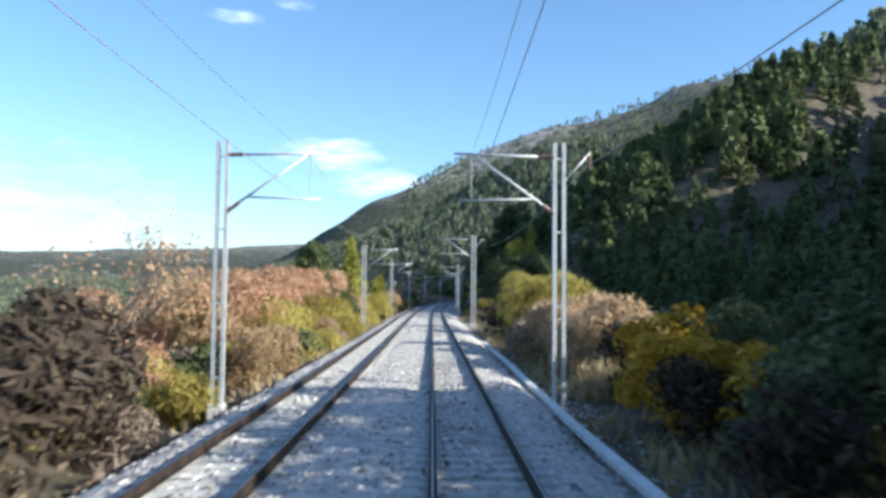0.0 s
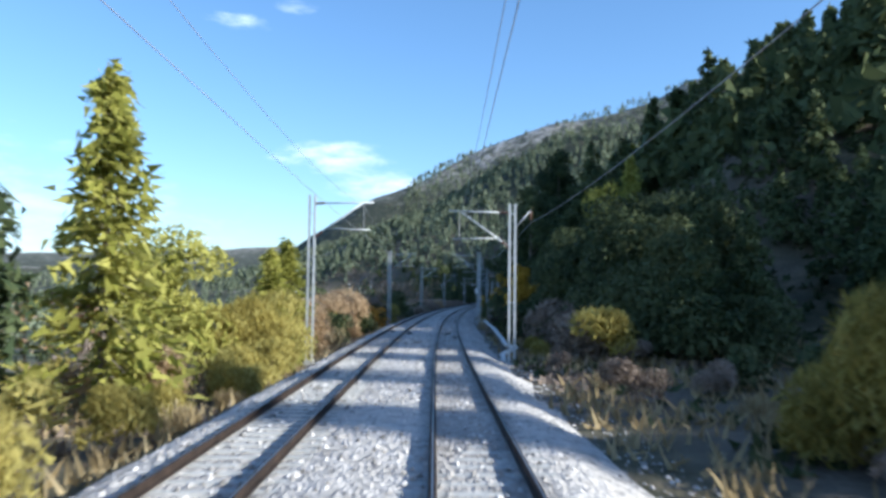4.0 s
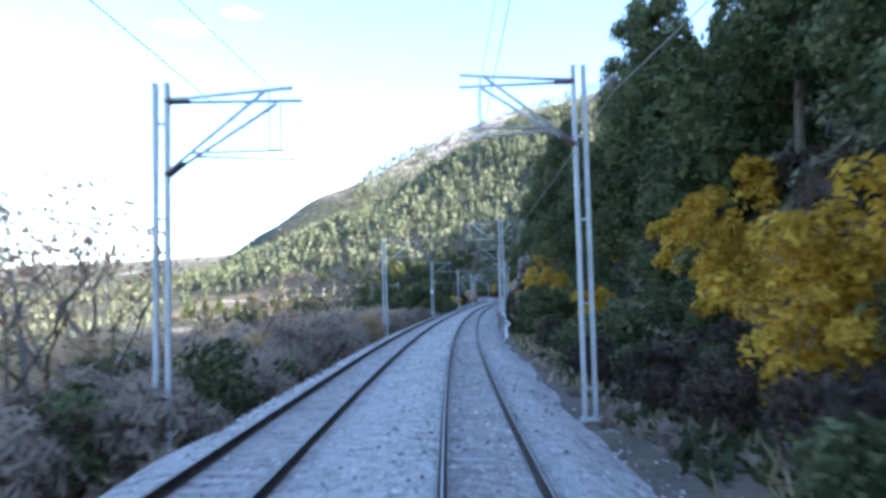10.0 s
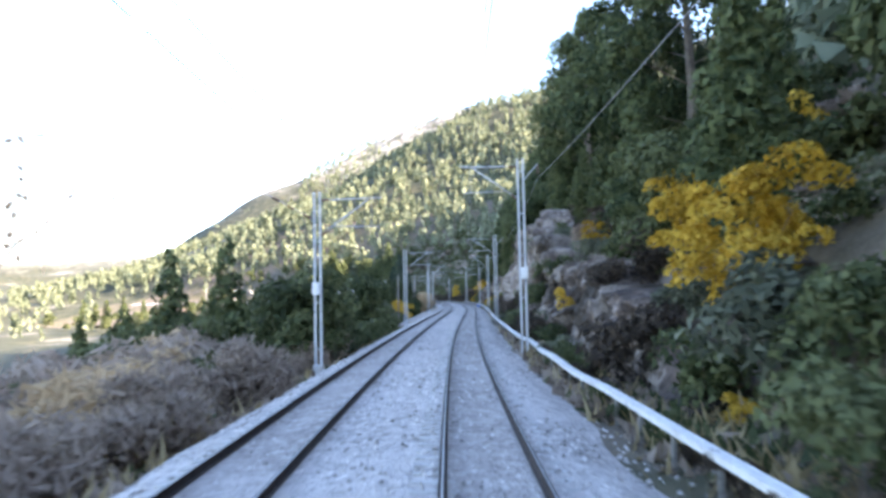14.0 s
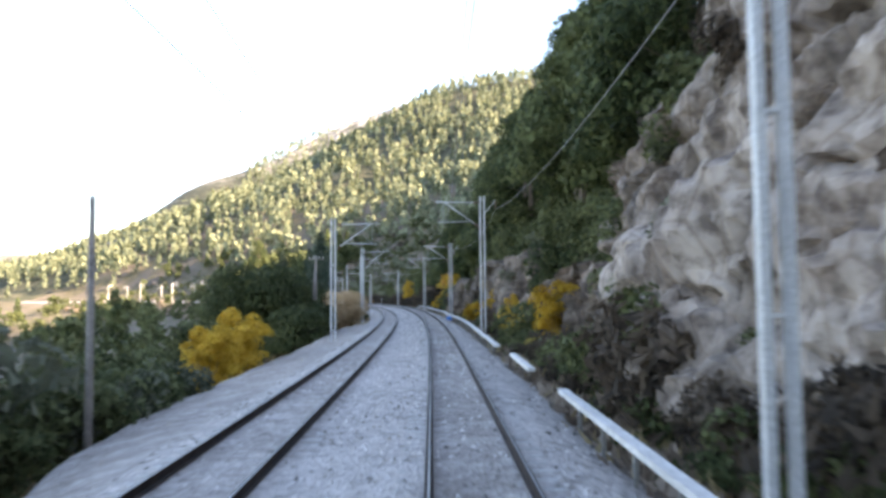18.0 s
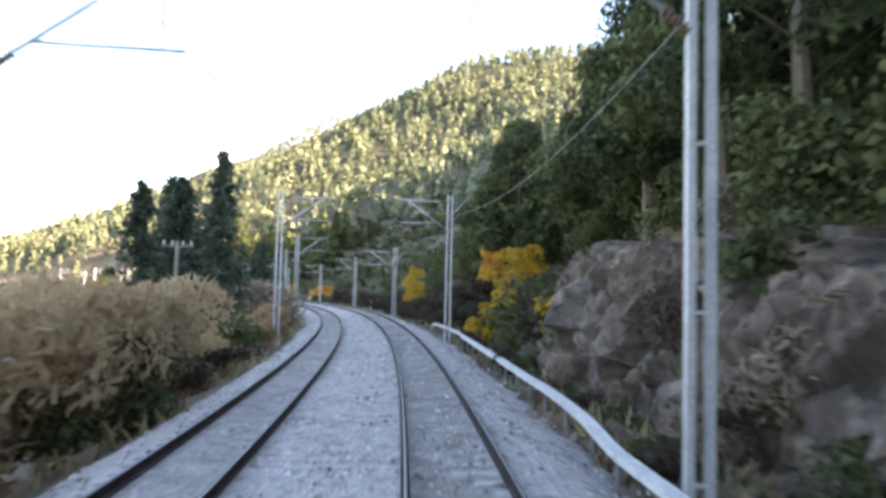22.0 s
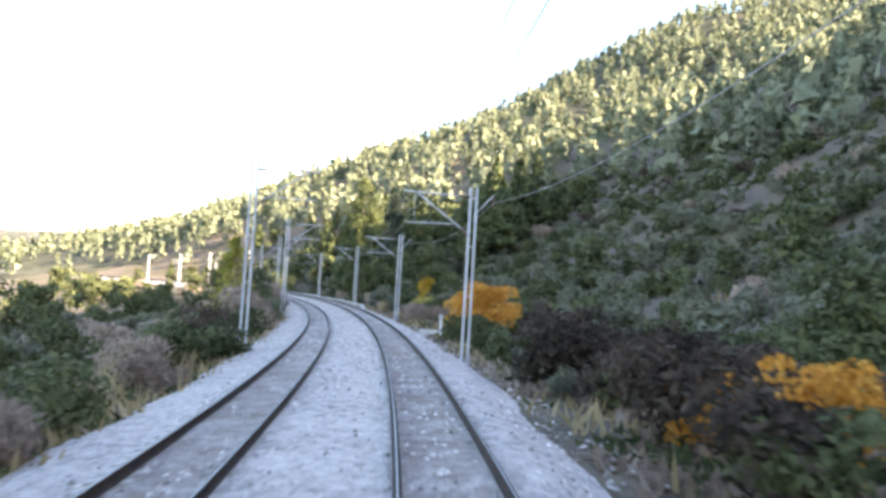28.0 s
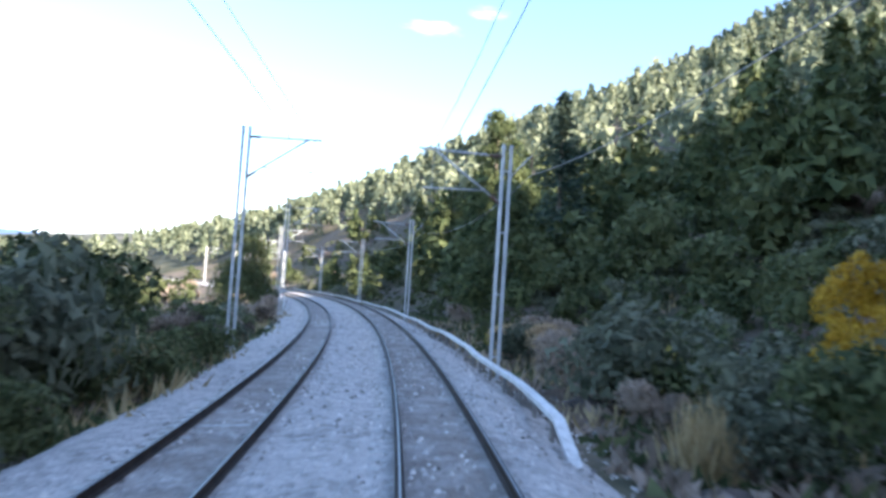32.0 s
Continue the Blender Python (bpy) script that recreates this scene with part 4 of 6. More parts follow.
# ---- rock cutting ----
def cells(A, B, size, seed, tall=1.0):
    """Flat-faced blocks: for each place the height and tilt of its block, and how near it lies to a joint."""
    a, b = A / size, B / (size * tall)
    best, second, val = np.full(A.shape, 9e9), np.full(A.shape, 9e9), np.zeros(A.shape)
    ia, ib = np.floor(a), np.floor(b)
    for da in (-1, 0, 1):
        for db in (-1, 0, 1):
            ca, cb = ia + da, ib + db

            def rnd(k):
                v = np.sin(ca * 127.1 + cb * 311.7 + (seed + k) * 74.7) * 43758.5453
                return v - np.floor(v)
            pa, pb = ca + rnd(0), cb + rnd(1)
            dist = np.sqrt((a - pa) ** 2 + (b - pb) ** 2)
            v = rnd(2) * 2 - 1 + (a - pa) * (rnd(3) - 0.5) * 1.3 + (b - pb) * (rnd(4) - 0.75) * 1.3
            nearer = dist < best
            val = np.where(nearer, v, val)
            second = np.where(nearer, best, np.minimum(second, dist))
            best = np.minimum(best, dist)
    return val, np.exp(-((second - best) * size / 0.16) ** 2)


FACE = ([306, 312, 325, 345, 358, 366, 387, 394, 398, 424, 430, 436, 442, 455, 459, 464, 480, 488, 491],
        [0.5, 2.0, 4.5, 5.5, 8.5, 11.0, 10.5, 9.0, 5.0, 4.5, 6.8, 5.0, 7.8, 7.2, 3.6, 5.8, 4.6, 2.0, 0.4])


def rock_out(S, f, face):
    """Metres from the line to the cliff at that share of its height: proud and sunken stretches."""
    proud = 1.0 * smooth(378, 384, S) * smooth(398, 393, S) + 0.6 * smooth(427, 430, S) * smooth(437, 433, S) + 0.7 * smooth(439, 443, S) * smooth(458, 453, S) + 0.6 * smooth(461, 465, S) * smooth(488, 480, S)
    back = 0.9 * smooth(394, 400, S) * smooth(430, 424, S)
    return 5.5 - proud + back + (0.6 + 0.17 * face) * f ** 1.25


def build_rock():
    s = np.arange(306.0, 492.0, 0.2)
    v = np.linspace(0, 1, 54)
    S, Vv = np.meshgrid(s, v, indexing="ij")
    face = np.interp(S, *FACE) * (1 + 0.16 * vnoise(S, S * 0, 7, 57) + 0.10 * vnoise(S, S * 0, 2.3, 62))
    H = -0.9 + face * np.minimum(Vv / 0.9, 1) ** 0.95
    A, B = S + 0.20 * H + 0.25 * vnoise(S, H, 1.4, 58), H + 0.10 * S + 0.22 * vnoise(S, H, 1.7, 59)
    (b1, j1), (b2, j2), (b3, j3) = cells(A, B, 3.4, 51, 0.8), cells(A, B, 1.35, 52, 0.75), cells(A, B, 0.6, 53, 0.8)
    blk = 0.85 * b1 + 0.42 * b2 + 0.16 * b3 + vnoise(A, B, 11, 54) * 0.7
    for ax in (0, 1):                                  # worn edges
        blk = blk * 0.6 + 0.2 * (np.roll(blk, 1, ax) + np.roll(blk, -1, ax))
    blk = np.maximum(blk, -0.9) - 0.50 * j1 - 0.22 * j2 - 0.06 * j3
    amp = smooth(0, 0.08, Vv) * smooth(306, 316, S) * smooth(491, 482, S)
    D = rock_out(S, Vv, face) + 2.8 * np.clip(Vv - 0.87, 0, 1) / 0.13 - blk * amp * 0.8
    P = grid_xyz(S, D, 0)
    P[..., 2] += H + (0.22 * b2 + 0.10 * b3) * amp
    me = mesh_data("rock_face", P.reshape(-1, 3), sheet(len(s), len(v)), M_ROCK)
    fresh = (smooth(338, 360, S) * smooth(400, 393, S) + 0.8 * smooth(438, 443, S) * smooth(459, 454, S) + 0.55 * smooth(426, 430, S) * smooth(438, 434, S) + 0.5 * smooth(461, 466, S)) * np.clip(0.85 + 0.7 * vnoise(A, B, 3.5, 60) + 0.35 * b2, 0, 1)
    me.attributes.new("fresh", "FLOAT", "POINT").data.foreach_set("value", fresh.ravel())
    earthy = np.clip(smooth(395, 404, S) * smooth(440, 432, S) + smooth(456, 462, S) * 0.4, 0, 1) * np.clip(0.7 + 0.9 * vnoise(A, B, 3.0, 61), 0, 1)
    me.attributes.new("earthy", "FLOAT", "POINT").data.foreach_set("value", earthy.ravel())
    o = new("rock_face", me)
    tagged(o, "craggy pale grey and brown limestone rock cutting beside the track", "rock face", kind="structure")


build_rock()


def build_boulders():
    rng = np.random.default_rng(12)
    base = bmesh.new()
    bmesh.ops.create_icosphere(base, subdivisions=2, radius=1.0)
    meshes = []
    for q in range(4):
        bm = base.copy()
        for v in bm.verts:
            f = 1 + 0.35 * noise.noise(v.co * 1.3 + Vector((q * 7, 0, 0))) + 0.14 * noise.noise(v.co * 3.7 + Vector((0, q * 5, 0)))
            v.co = v.co * f
            v.co.z *= 0.75
        meshes.append(bm_mesh("boulder", bm, M_ROCK))
    base.free()
    spots = [(rng.uniform(202, 222), rng.uniform(4.6, 9)) for _ in range(16)] + [(rng.uniform(310, 490), rng.uniform(4.4, 6.2)) for _ in range(46)]
    spots += [(rng.uniform(0, 60), rng.uniform(20, 40)) for _ in range(8)] + [(rng.uniform(480, 500), rng.uniform(5, 7)) for _ in range(5)] + [(rng.uniform(640, 700), rng.uniform(4.5, 9)) for _ in range(8)]
    for i, (s, d) in enumerate(spots):
        o = new("boulder", meshes[i % 4])
        p = at(s, d)
        p.z += float(land(np.array([s]), np.array([d]), np.array([p.x]), np.array([p.y]))[0])
        r = rng.uniform(0.25, 0.8)
        o.matrix_basis = Matrix.Translation(p) @ Matrix.Rotation(rng.uniform(0, 6.28), 4, "Z") @ Matrix.Diagonal((r * 1.2, r, r, 1))
        tagged(o, "weathered grey limestone boulder on the bank", "boulder", "boulders")


build_boulders()


# ---- poles and small line-side things ----
def telegraph_pole(s, d, top, aframe):
    t = new("telegraph_pole")
    t.matrix_basis = Matrix.Translation(at(s, d)) @ Matrix.Rotation(heading(s), 4, "Z")
    for dx in ((-0.75, 0.0) if aframe else (0.0,)):
        bm = bmesh.new()
        add_rod(bm, (dx, 0, -4.5), (0, 0, top), 0.12, 0.08, 10)
        part_of("pole", bm_mesh("pole", bm, M_WOOD, True), t)
    if top > 5 and not aframe:                        # the plain pole carries no arm
        return tagged(t, "slender weathered wooden pole standing among bushes", "pole")
    bm = bmesh.new()
    add_box(bm, 1.5, 0.09, 0.1, Matrix.Translation((0, 0.1, top - 0.25)), 0.01)
    part_of("crossarm", bm_mesh("crossarm", bm, M_WOOD), t)
    for x in (-0.65, -0.25, 0.25, 0.65):
        bm = bmesh.new()
        add_rod(bm, (x, 0.1, top - 0.2), (x, 0.1, top - 0.08), 0.03, 0.06, 8)
        add_rod(bm, (x, 0.1, top - 0.09), (x, 0.1, top + 0.01), 0.05, 0.03, 8)
        part_of("insulator", bm_mesh("insulator", bm, M_CONCRETE, True), t, "white porcelain insulator")
    tagged(t, "weathered wooden telegraph pole with white insulators" + (" and a slanting brace" if aframe else ""), "telegraph pole", "telegraph poles")


telegraph_pole(441, -11.0, 6.2, True)
telegraph_pole(487, -11.2, 4.6, False)
telegraph_pole(352, -10.5, 3.2, False)
telegraph_pole(387.2, -9.5, 5.3, False)


def timber_post(s, d, top):
    bm = bmesh.new()
    add_rod(bm, (0, 0, -1.2), (0.04, 0, top), 0.11, 0.09, 10)
    o = new("timber_post", bm_mesh("timber_post", bm, M_WOOD, True))
    o.matrix_basis = Matrix.Translation(at(s, d))
    tagged(o, "short weathered wooden post beside the cable trough", "post")


timber_post(335, 3.85, 2.4)


def small_things():
    for s, d, w, l, h in ((140, -0.05, 0.42, 0.5, 0.12), (135, 0.45, 0.3, 0.35, 0.12), (140, -2.95, 0.35, 0.6, 0.14), (142.5, -4.4, 0.35, 0.5, 0.12), (170, 0.4, 0.3, 0.35, 0.1), (129, -1.9, 0.4, 0.3, 0.1)):
        bm = bmesh.new()
        add_box(bm, w, l, h, Matrix.Translation((0, 0, h / 2)), 0.02)
        for sx in (-1, 1):
            add_rod(bm, (sx * w * 0.3, 0, h), (sx * w * 0.3, 0, h + 0.03), 0.03, n=6)
        o = new("track_box", bm_mesh("track_box", bm, M_DARK))
        o.matrix_basis = Matrix.Translation(at(s, d, -0.205)) @ Matrix.Rotation(heading(s), 4, "Z")
        tagged(o, "small dark iron equipment box lying on the ballast", "equipment box", "track boxes")
    for s, d in ((624, 4.2), (560, 4.1)):
        e = new("marker_post")
        e.matrix_basis = Matrix.Translation(at(s, d)) @ Matrix.Rotation(heading(s), 4, "Z")
        bm = bmesh.new()
        add_box(bm, 0.16, 0.12, 2.1, Matrix.Translation((0, 0, -0.45)), 0.02)
        part_of("post", bm_mesh("post", bm, M_PLATE), e)
        bm = bmesh.new()
        add_box(bm, 0.28, 0.14, 0.36, Matrix.Translation((0, 0, 0.72)), 0.03)
        part_of("cap", bm_mesh("cap", bm, M_GALV), e, "blue-grey cap plate")
        tagged(e, "white concrete marker post with a grey cap beside the track", "marker post")
    bm = bmesh.new()
    bmesh.ops.create_icosphere(bm, subdivisions=3, radius=0.32)
    for v in bm.verts:
        v.co *= 1 + 0.3 * noise.noise(v.co * 4)
        v.co.z = max(v.co.z, -0.2)
    o = new("plastic_bag", bm_mesh("plastic_bag", bm, M_BLUE, True))
    o.matrix_basis = Matrix.Translation(at(452.5, 2.45, -0.28))
    tagged(o, "crumpled bright blue plastic bag on the ballast edge", "plastic bag")
    bm = bmesh.new()
    add_box(bm, 1.8, 0.35, 0.9, Matrix.Translation((0, 0, -0.2)), 0.03)
    o = new("culvert_wall", bm_mesh("culvert_wall", bm, M_CONCRETE))
    o.matrix_basis = Matrix.Translation(at(626, 3.9, -0.55)) @ Matrix.Rotation(heading(626), 4, "Z")
    tagged(o, "low pale concrete culvert headwall", "wall")


small_things()


# ---- plants ----
def unit(v):
    return v / np.maximum(np.linalg.norm(v, axis=-1, keepdims=True), 1e-9)


def leaves(rng, lobes, n, size, long=1.0, up=0.0, shell=0.62):
    """Leaf blades or small sprays over a set of lobes (centre and radii), as loose quads."""
    lobes = np.asarray(lobes, float)
    w = (lobes[:, 3] * lobes[:, 4] + lobes[:, 3] * lobes[:, 5])
    pick = rng.choice(len(lobes), n, p=w / w.sum())
    dirv = unit(rng.normal(size=(n, 3)))
    dirv[:, 2] = np.where(dirv[:, 2] < -0.45, -dirv[:, 2], dirv[:, 2])
    rad = shell + (1.08 - shell) * rng.random(n) ** 0.6
    C = lobes[pick, :3] + dirv * lobes[pick, 3:6] * rad[:, None]
    nrm = unit(dirv + rng.normal(size=(n, 3)) * 0.5)
    t = unit(np.cross(nrm, rng.normal(size=(n, 3))))
    t = unit(t + np.array([0, 0, up]) * 1.0)
    b = unit(np.cross(nrm, t))
    sz = size * rng.uniform(0.55, 1.25, n)[:, None]
    a, c = t * sz * long, b * sz / max(1.0, long ** 0.5)
    P = np.stack([C - a * 0.7 - c, C - a * 0.7 + c * rng.uniform(0.4, 1, (n, 1)), C + a * 1.1], 1)
    return P.reshape(-1, 3), np.arange(n * 3).reshape(n, 3)


def tube(pts, radii, n=5):
    """A tapered, bent limb."""
    V, F = [], []
    for (p, r) in zip(pts, radii):
        for i in range(n):
            a = 2 * math.pi * i / n
            V.append((p[0] + r * math.cos(a), p[1] + r * math.sin(a), p[2]))
    for k in range(len(pts) - 1):
        for i in range(n):
            j = (i + 1) % n
            F.append((k * n + i, k * n + j, (k + 1) * n + j, (k + 1) * n + i))
    F.append(tuple(range((len(pts) - 1) * n, len(pts) * n)))
    return V, F


def limbs(rng, n, reach, height, r0, base=0.0, spread=1.0, twigs=0):
    V, F = [], []

    def put(pts, radii, k=5):
        v, f = tube(pts, radii, k)
        o = len(V)
        V.extend(v)
        F.extend([tuple(o + i for i in q) for q in f])
    for i in range(n):
        a = 6.283 * (i + rng.random() * 0.7) / n
        rr, hh = reach * rng.uniform(0.5, 1.0), height * rng.uniform(0.65, 1.0)
        mid = (rr * 0.35 * math.cos(a) * spread, rr * 0.35 * math.sin(a) * spread, base + (hh - base) * 0.55)
        end = (rr * math.cos(a + 0.3), rr * math.sin(a + 0.3), hh)
        put([(0.04 * math.cos(a), 0.04 * math.sin(a), base), mid, end], [r0, r0 * 0.6, r0 * 0.15])
        for _ in range(twigs):
            b = a + rng.uniform(-1.3, 1.3)
            f = rng.uniform(0.3, 0.95)
            p = [mid[q] + (end[q] - mid[q]) * f for q in range(3)]
            L = reach * rng.uniform(0.2, 0.5)
            q = (p[0] + L * math.cos(b), p[1] + L * math.sin(b), p[2] + L * rng.uniform(0.3, 1.3))
            put([p, q], [r0 * 0.28, r0 * 0.06], 3)
    return V, F


def plant(name, wood, crown, parts=("trunk", "foliage")):
    e = new(name)
    if wood:
        part_of(parts[0], mesh_data(parts[0], *wood[0], wood[1]), e)
    part_of(parts[1], mesh_data(parts[1], *crown[0], crown[1]), e)
    e.location = (0, -3000, -500)
    return e


def round_lobes(rng, n, R, H, spread=0.6, lobe=1.0):
    out = []
    for i in range(n):
        a, r = rng.uniform(0, 6.28), R * spread * rng.random() ** 0.6
        z = H * rng.uniform(0.16, 0.78)
        q = R * rng.uniform(0.32, 0.58) * lobe
        out.append((r * math.cos(a), r * math.sin(a), min(z, H - q * 0.7), q, q, q * rng.uniform(0.7, 1.0)))
    return out


def make_bush(name, seed, R, H, n, size, leaf, lobes=9, long=1.0, up=0.0, bark=None, spread=0.62, lobe=1.0):
    rng = np.random.default_rng(seed)
    return plant(name, (limbs(rng, 4, R * 0.7, H * 0.7, 0.035, -0.3), bark or M_BARK),
                 (leaves(rng, round_lobes(rng, lobes, R, H, spread, lobe), n, size, long, up), leaf))


def make_broom(name, seed, R, H, n, leaf):
    """Upright thin twigs that fan out from the base into a dome."""
    rng = np.random.default_rng(seed)
    a = rng.uniform(0, 6.283, n)
    lean = np.sqrt(rng.random(n)) * 0.95
    L = H * rng.uniform(0.75, 1.1, n) * (1 - 0.25 * lean ** 2)
    dirv = unit(np.stack([lean * np.cos(a), lean * np.sin(a), np.sqrt(np.clip(1.1 - lean ** 2, 0.12, 1))], -1))
    base = np.stack([rng.normal(0, R * 0.28, n), rng.normal(0, R * 0.28, n), -0.2 + 0 * a], -1)
    tip = base + dirv * L[:, None] * np.array([R / H * 1.1, R / H * 1.1, 1.0])
    st = base + (tip - base) * rng.uniform(0.35, 0.8, n)[:, None]
    side = unit(np.cross(dirv, rng.normal(size=(n, 3)))) * rng.uniform(0.03, 0.075, n)[:, None] * H / 2.5
    mid = (st + tip) / 2 + rng.normal(0, 0.06, (n, 3))
    P = np.stack([mid - side - (tip - st) * 0.4, mid + side - (tip - st) * 0.4, tip], 1).reshape(-1, 3)
    return plant(name, (limbs(rng, 7, R * 0.6, H * 0.6, 0.03, -0.3), M_BARK), ((P, np.arange(n * 3).reshape(n, 3)), leaf))


def make_pine(name, seed, H, R, n, leaf, size=0.5):
    """A tall pine: bare lower trunk, layered irregular clumps of needles."""
    rng = np.random.default_rng(seed)
    V, F = tube([(0, 0, -0.6), (0.15, 0.05, H * 0.35), (0.05, 0.2, H * 0.7), (0.1, 0.1, H * 0.97)], [H * 0.022, H * 0.017, H * 0.010, 0.03], 7)
    lobes = []
    for i in range(17):
        f = 0.28 + 0.70 * i / 16
        a = i * 2.4 + rng.uniform(-0.5, 0.5)
        r = R * (1.05 - 0.85 * max(0.0, f - 0.42) / 0.58) * rng.uniform(0.45, 0.85)
        q = R * rng.uniform(0.32, 0.5) * (1.15 - 0.55 * f)
        z = H * f
        lobes.append((r * math.cos(a), r * math.sin(a), z, q, q, q * 0.9))
        v, g = tube([(0, 0, z - r * 0.35), (r * math.cos(a) * 0.9, r * math.sin(a) * 0.9, z - 0.1)], [0.07, 0.02], 4)
        o = len(V)
        V += v
        F += [tuple(o + k for k in x) for x in g]
    lobes.append((0.1, 0.1, H * 0.97, R * 0.16, R * 0.16, R * 0.3))
    return plant(name, ((V, F), M_BARK), (leaves(rng, lobes, n, size, 1.5, 0.1, 0.3), leaf), ("trunk", "crown"))


def make_fir(name, seed, H, R, n, leaf, gaps=0.0, size=0.3):
    """A spired conifer with drooping whorls of boughs."""
    rng = np.random.default_rng(seed)
    V, F = tube([(0, 0, -0.6), (0, 0, H * 0.5), (0, 0, H)], [H * 0.016, H * 0.010, 0.015], 6)
    m = int(n / 26)
    C, T = [], []
    for i in range(m):
        f = 0.10 + 0.89 * (i / m) ** 0.9
        if rng.random() < gaps:
            continue
        a = rng.uniform(0, 6.283)
        L = R * (1 - f) ** 0.8 * rng.uniform(0.6, 1.15) + 0.12
        k = 26
        u = rng.random(k) ** 0.7
        x = np.stack([L * u * math.cos(a), L * u * math.sin(a), H * f - 0.35 * L * u + 0.12 * L * u ** 3], -1) + rng.normal(0, 0.11 + 0.05 * L, (k, 3))
        C.append(x)
        T.append(np.tile((math.cos(a), math.sin(a), -0.3), (k, 1)))
        v, g = tube([(0, 0, H * f), (L * 0.9 * math.cos(a), L * 0.9 * math.sin(a), H * f - 0.3 * L)], [0.035, 0.008], 3)
        o = len(V)
        V += v
        F += [tuple(o + q for q in y) for y in g]
    C, T = np.concatenate(C), np.concatenate(T)
    n = len(C)
    t = unit(T + rng.normal(0, 0.45, (n, 3)))
    b = unit(np.cross(t, rng.normal(size=(n, 3))))
    sz = size * rng.uniform(0.6, 1.3, (n, 1))
    P = np.stack([C - t * sz - b * sz * 0.45, C - t * sz + b * sz * 0.45, C + t * sz], 1).reshape(-1, 3)
    return plant(name, ((V, F), M_BARK), ((P, np.arange(n * 3).reshape(n, 3)), leaf), ("trunk", "crown"))


def make_bare(name, seed, H, R, leafn, leaf):
    """A nearly leafless tree: trunk, forked limbs, twigs, the last leaves."""
    rng = np.random.default_rng(seed)
    V, F = [], []
    tips = []

    def grow(p, d, L, r, depth):
        q = p + d * L
        v, f = tube([tuple(p), tuple((p + q) / 2 + rng.normal(0, 0.04 * L, 3)), tuple(q)], [r, r * 0.8, r * 0.6], 5 if depth > 1 else 3)
        o = len(V)
        V.extend(v)
        F.extend([tuple(o + i for i in x) for x in f])
        if depth == 0:
            tips.append(q)
            return
        for _ in range(3 if depth > 1 else 4):
            nd = unit(d + rng.normal(0, 0.5, 3) + np.array([0, 0, 0.12]))
            grow(q, nd, L * rng.uniform(0.6, 0.85), r * 0.55, depth - 1)
            if depth > 1:
                tips.append(q)
    grow(np.array([0, 0, -0.3]), unit(np.array([0.06, 0.03, 1.0])), H * 0.32, H * 0.014, 4)
    tips = np.array(tips)
    k = rng.integers(0, len(tips), leafn)
    C = tips[k] + rng.normal(0, 0.22, (leafn, 3))
    t, b = unit(rng.normal(size=(leafn, 3))), unit(rng.normal(size=(leafn, 3)))
    P = np.stack([C - t * 0.1, C - b * 0.06, C + t * 0.1, C + b * 0.06], 1).reshape(-1, 3)
    return plant(name, ((V, F), M_BARK), ((P, np.arange(leafn * 4).reshape(leafn, 4)), leaf), ("trunk", "crown"))


KIND = {}


def kind(key, makers, label, category, group):
    KIND[key] = [tagged(m, label, category, group) for m in makers]


kind("broom", [make_bush("broom_bush", 10 + i, 1.7, 2.4, 1700, 0.09, L_BROOM, 6, 2.6, 1.1, spread=0.5) for i in range(3)], "yellow-green broom bush with fine upright twigs", "bush", "broom bushes")
kind("drybroom", [make_bush("dry_bush", 20 + i, 1.6, 2.0, 1250, 0.088, L_DRY, 7, 2.6, 0.7) for i in range(3)], "grey-brown leafless twiggy bush", "bush", "dry bushes")
kind("straw", [make_broom("dry_grass_clump", 30 + i, 0.9, 1.2, 700, L_STRAW) for i in range(2)], "clump of tall straw-coloured dry grass", "grass", "dry grass clumps")
kind("ever", [make_bush("evergreen_bush", 40 + i, 1.7, 2.5, 1100, 0.12, L_OLIVE, 12, 1.3) for i in range(4)], "dense dark evergreen bush", "bush", "evergreen bushes")
kind("grey", [make_bush("grey_green_bush", 50 + i, 1.7, 2.3, 1350, 0.102, L_GREY, 10, 1.5) for i in range(3)], "grey-green rounded shrub with small leaves", "bush", "grey-green shrubs")
kind("gold", [make_bush("golden_shrub", 60 + i, 1.5, 2.8, 1700, 0.085, L_GOLD, 17, 1.2, spread=0.85, lobe=0.62) for i in range(3)], "golden yellow autumn shrub with thinning leaves", "shrub", "autumn shrubs")
kind("rust", [make_bush("rust_shrub", 70 + i, 1.7, 2.6, 2000, 0.082, L_RUST, 18, 1.2, spread=0.85, lobe=0.66) for i in range(2)], "rust-orange autumn shrub with dense small leaves", "shrub", "autumn shrubs")
kind("pink", [make_bush("reddish_shrub", 80 + i, 2.0, 4.0, 4200, 0.062, L_PINK, 16, 2.4, 0.7) for i in range(2)], "reddish-brown autumn thicket shrub", "shrub", "autumn shrubs")
kind("pine", [make_pine("pine_tree", 90 + i, 10.0, 3.4, 4200, L_PINE, 0.19) for i in range(4)], "dark green pine with a layered irregular crown", "tree", "pines")
kind("young", [make_fir("young_pine", 100 + i, 6.0, 1.9, 2400, L_YOUNG, 0.0, 0.17) for i in range(2)], "bright yellow-green young pine", "tree", "pines")
kind("fir", [make_fir("conifer", 110 + i, 12.0, 3.3, 3600, L_FIR, 0.2, 0.22) for i in range(3)], "tall dark spired conifer", "tree", "conifers")
kind("bare", [make_bare("bare_tree", 120 + i, 7.0, 2.2, 300, L_PINK) for i in range(3)], "slender nearly leafless tree with dark bark", "tree", "bare trees")
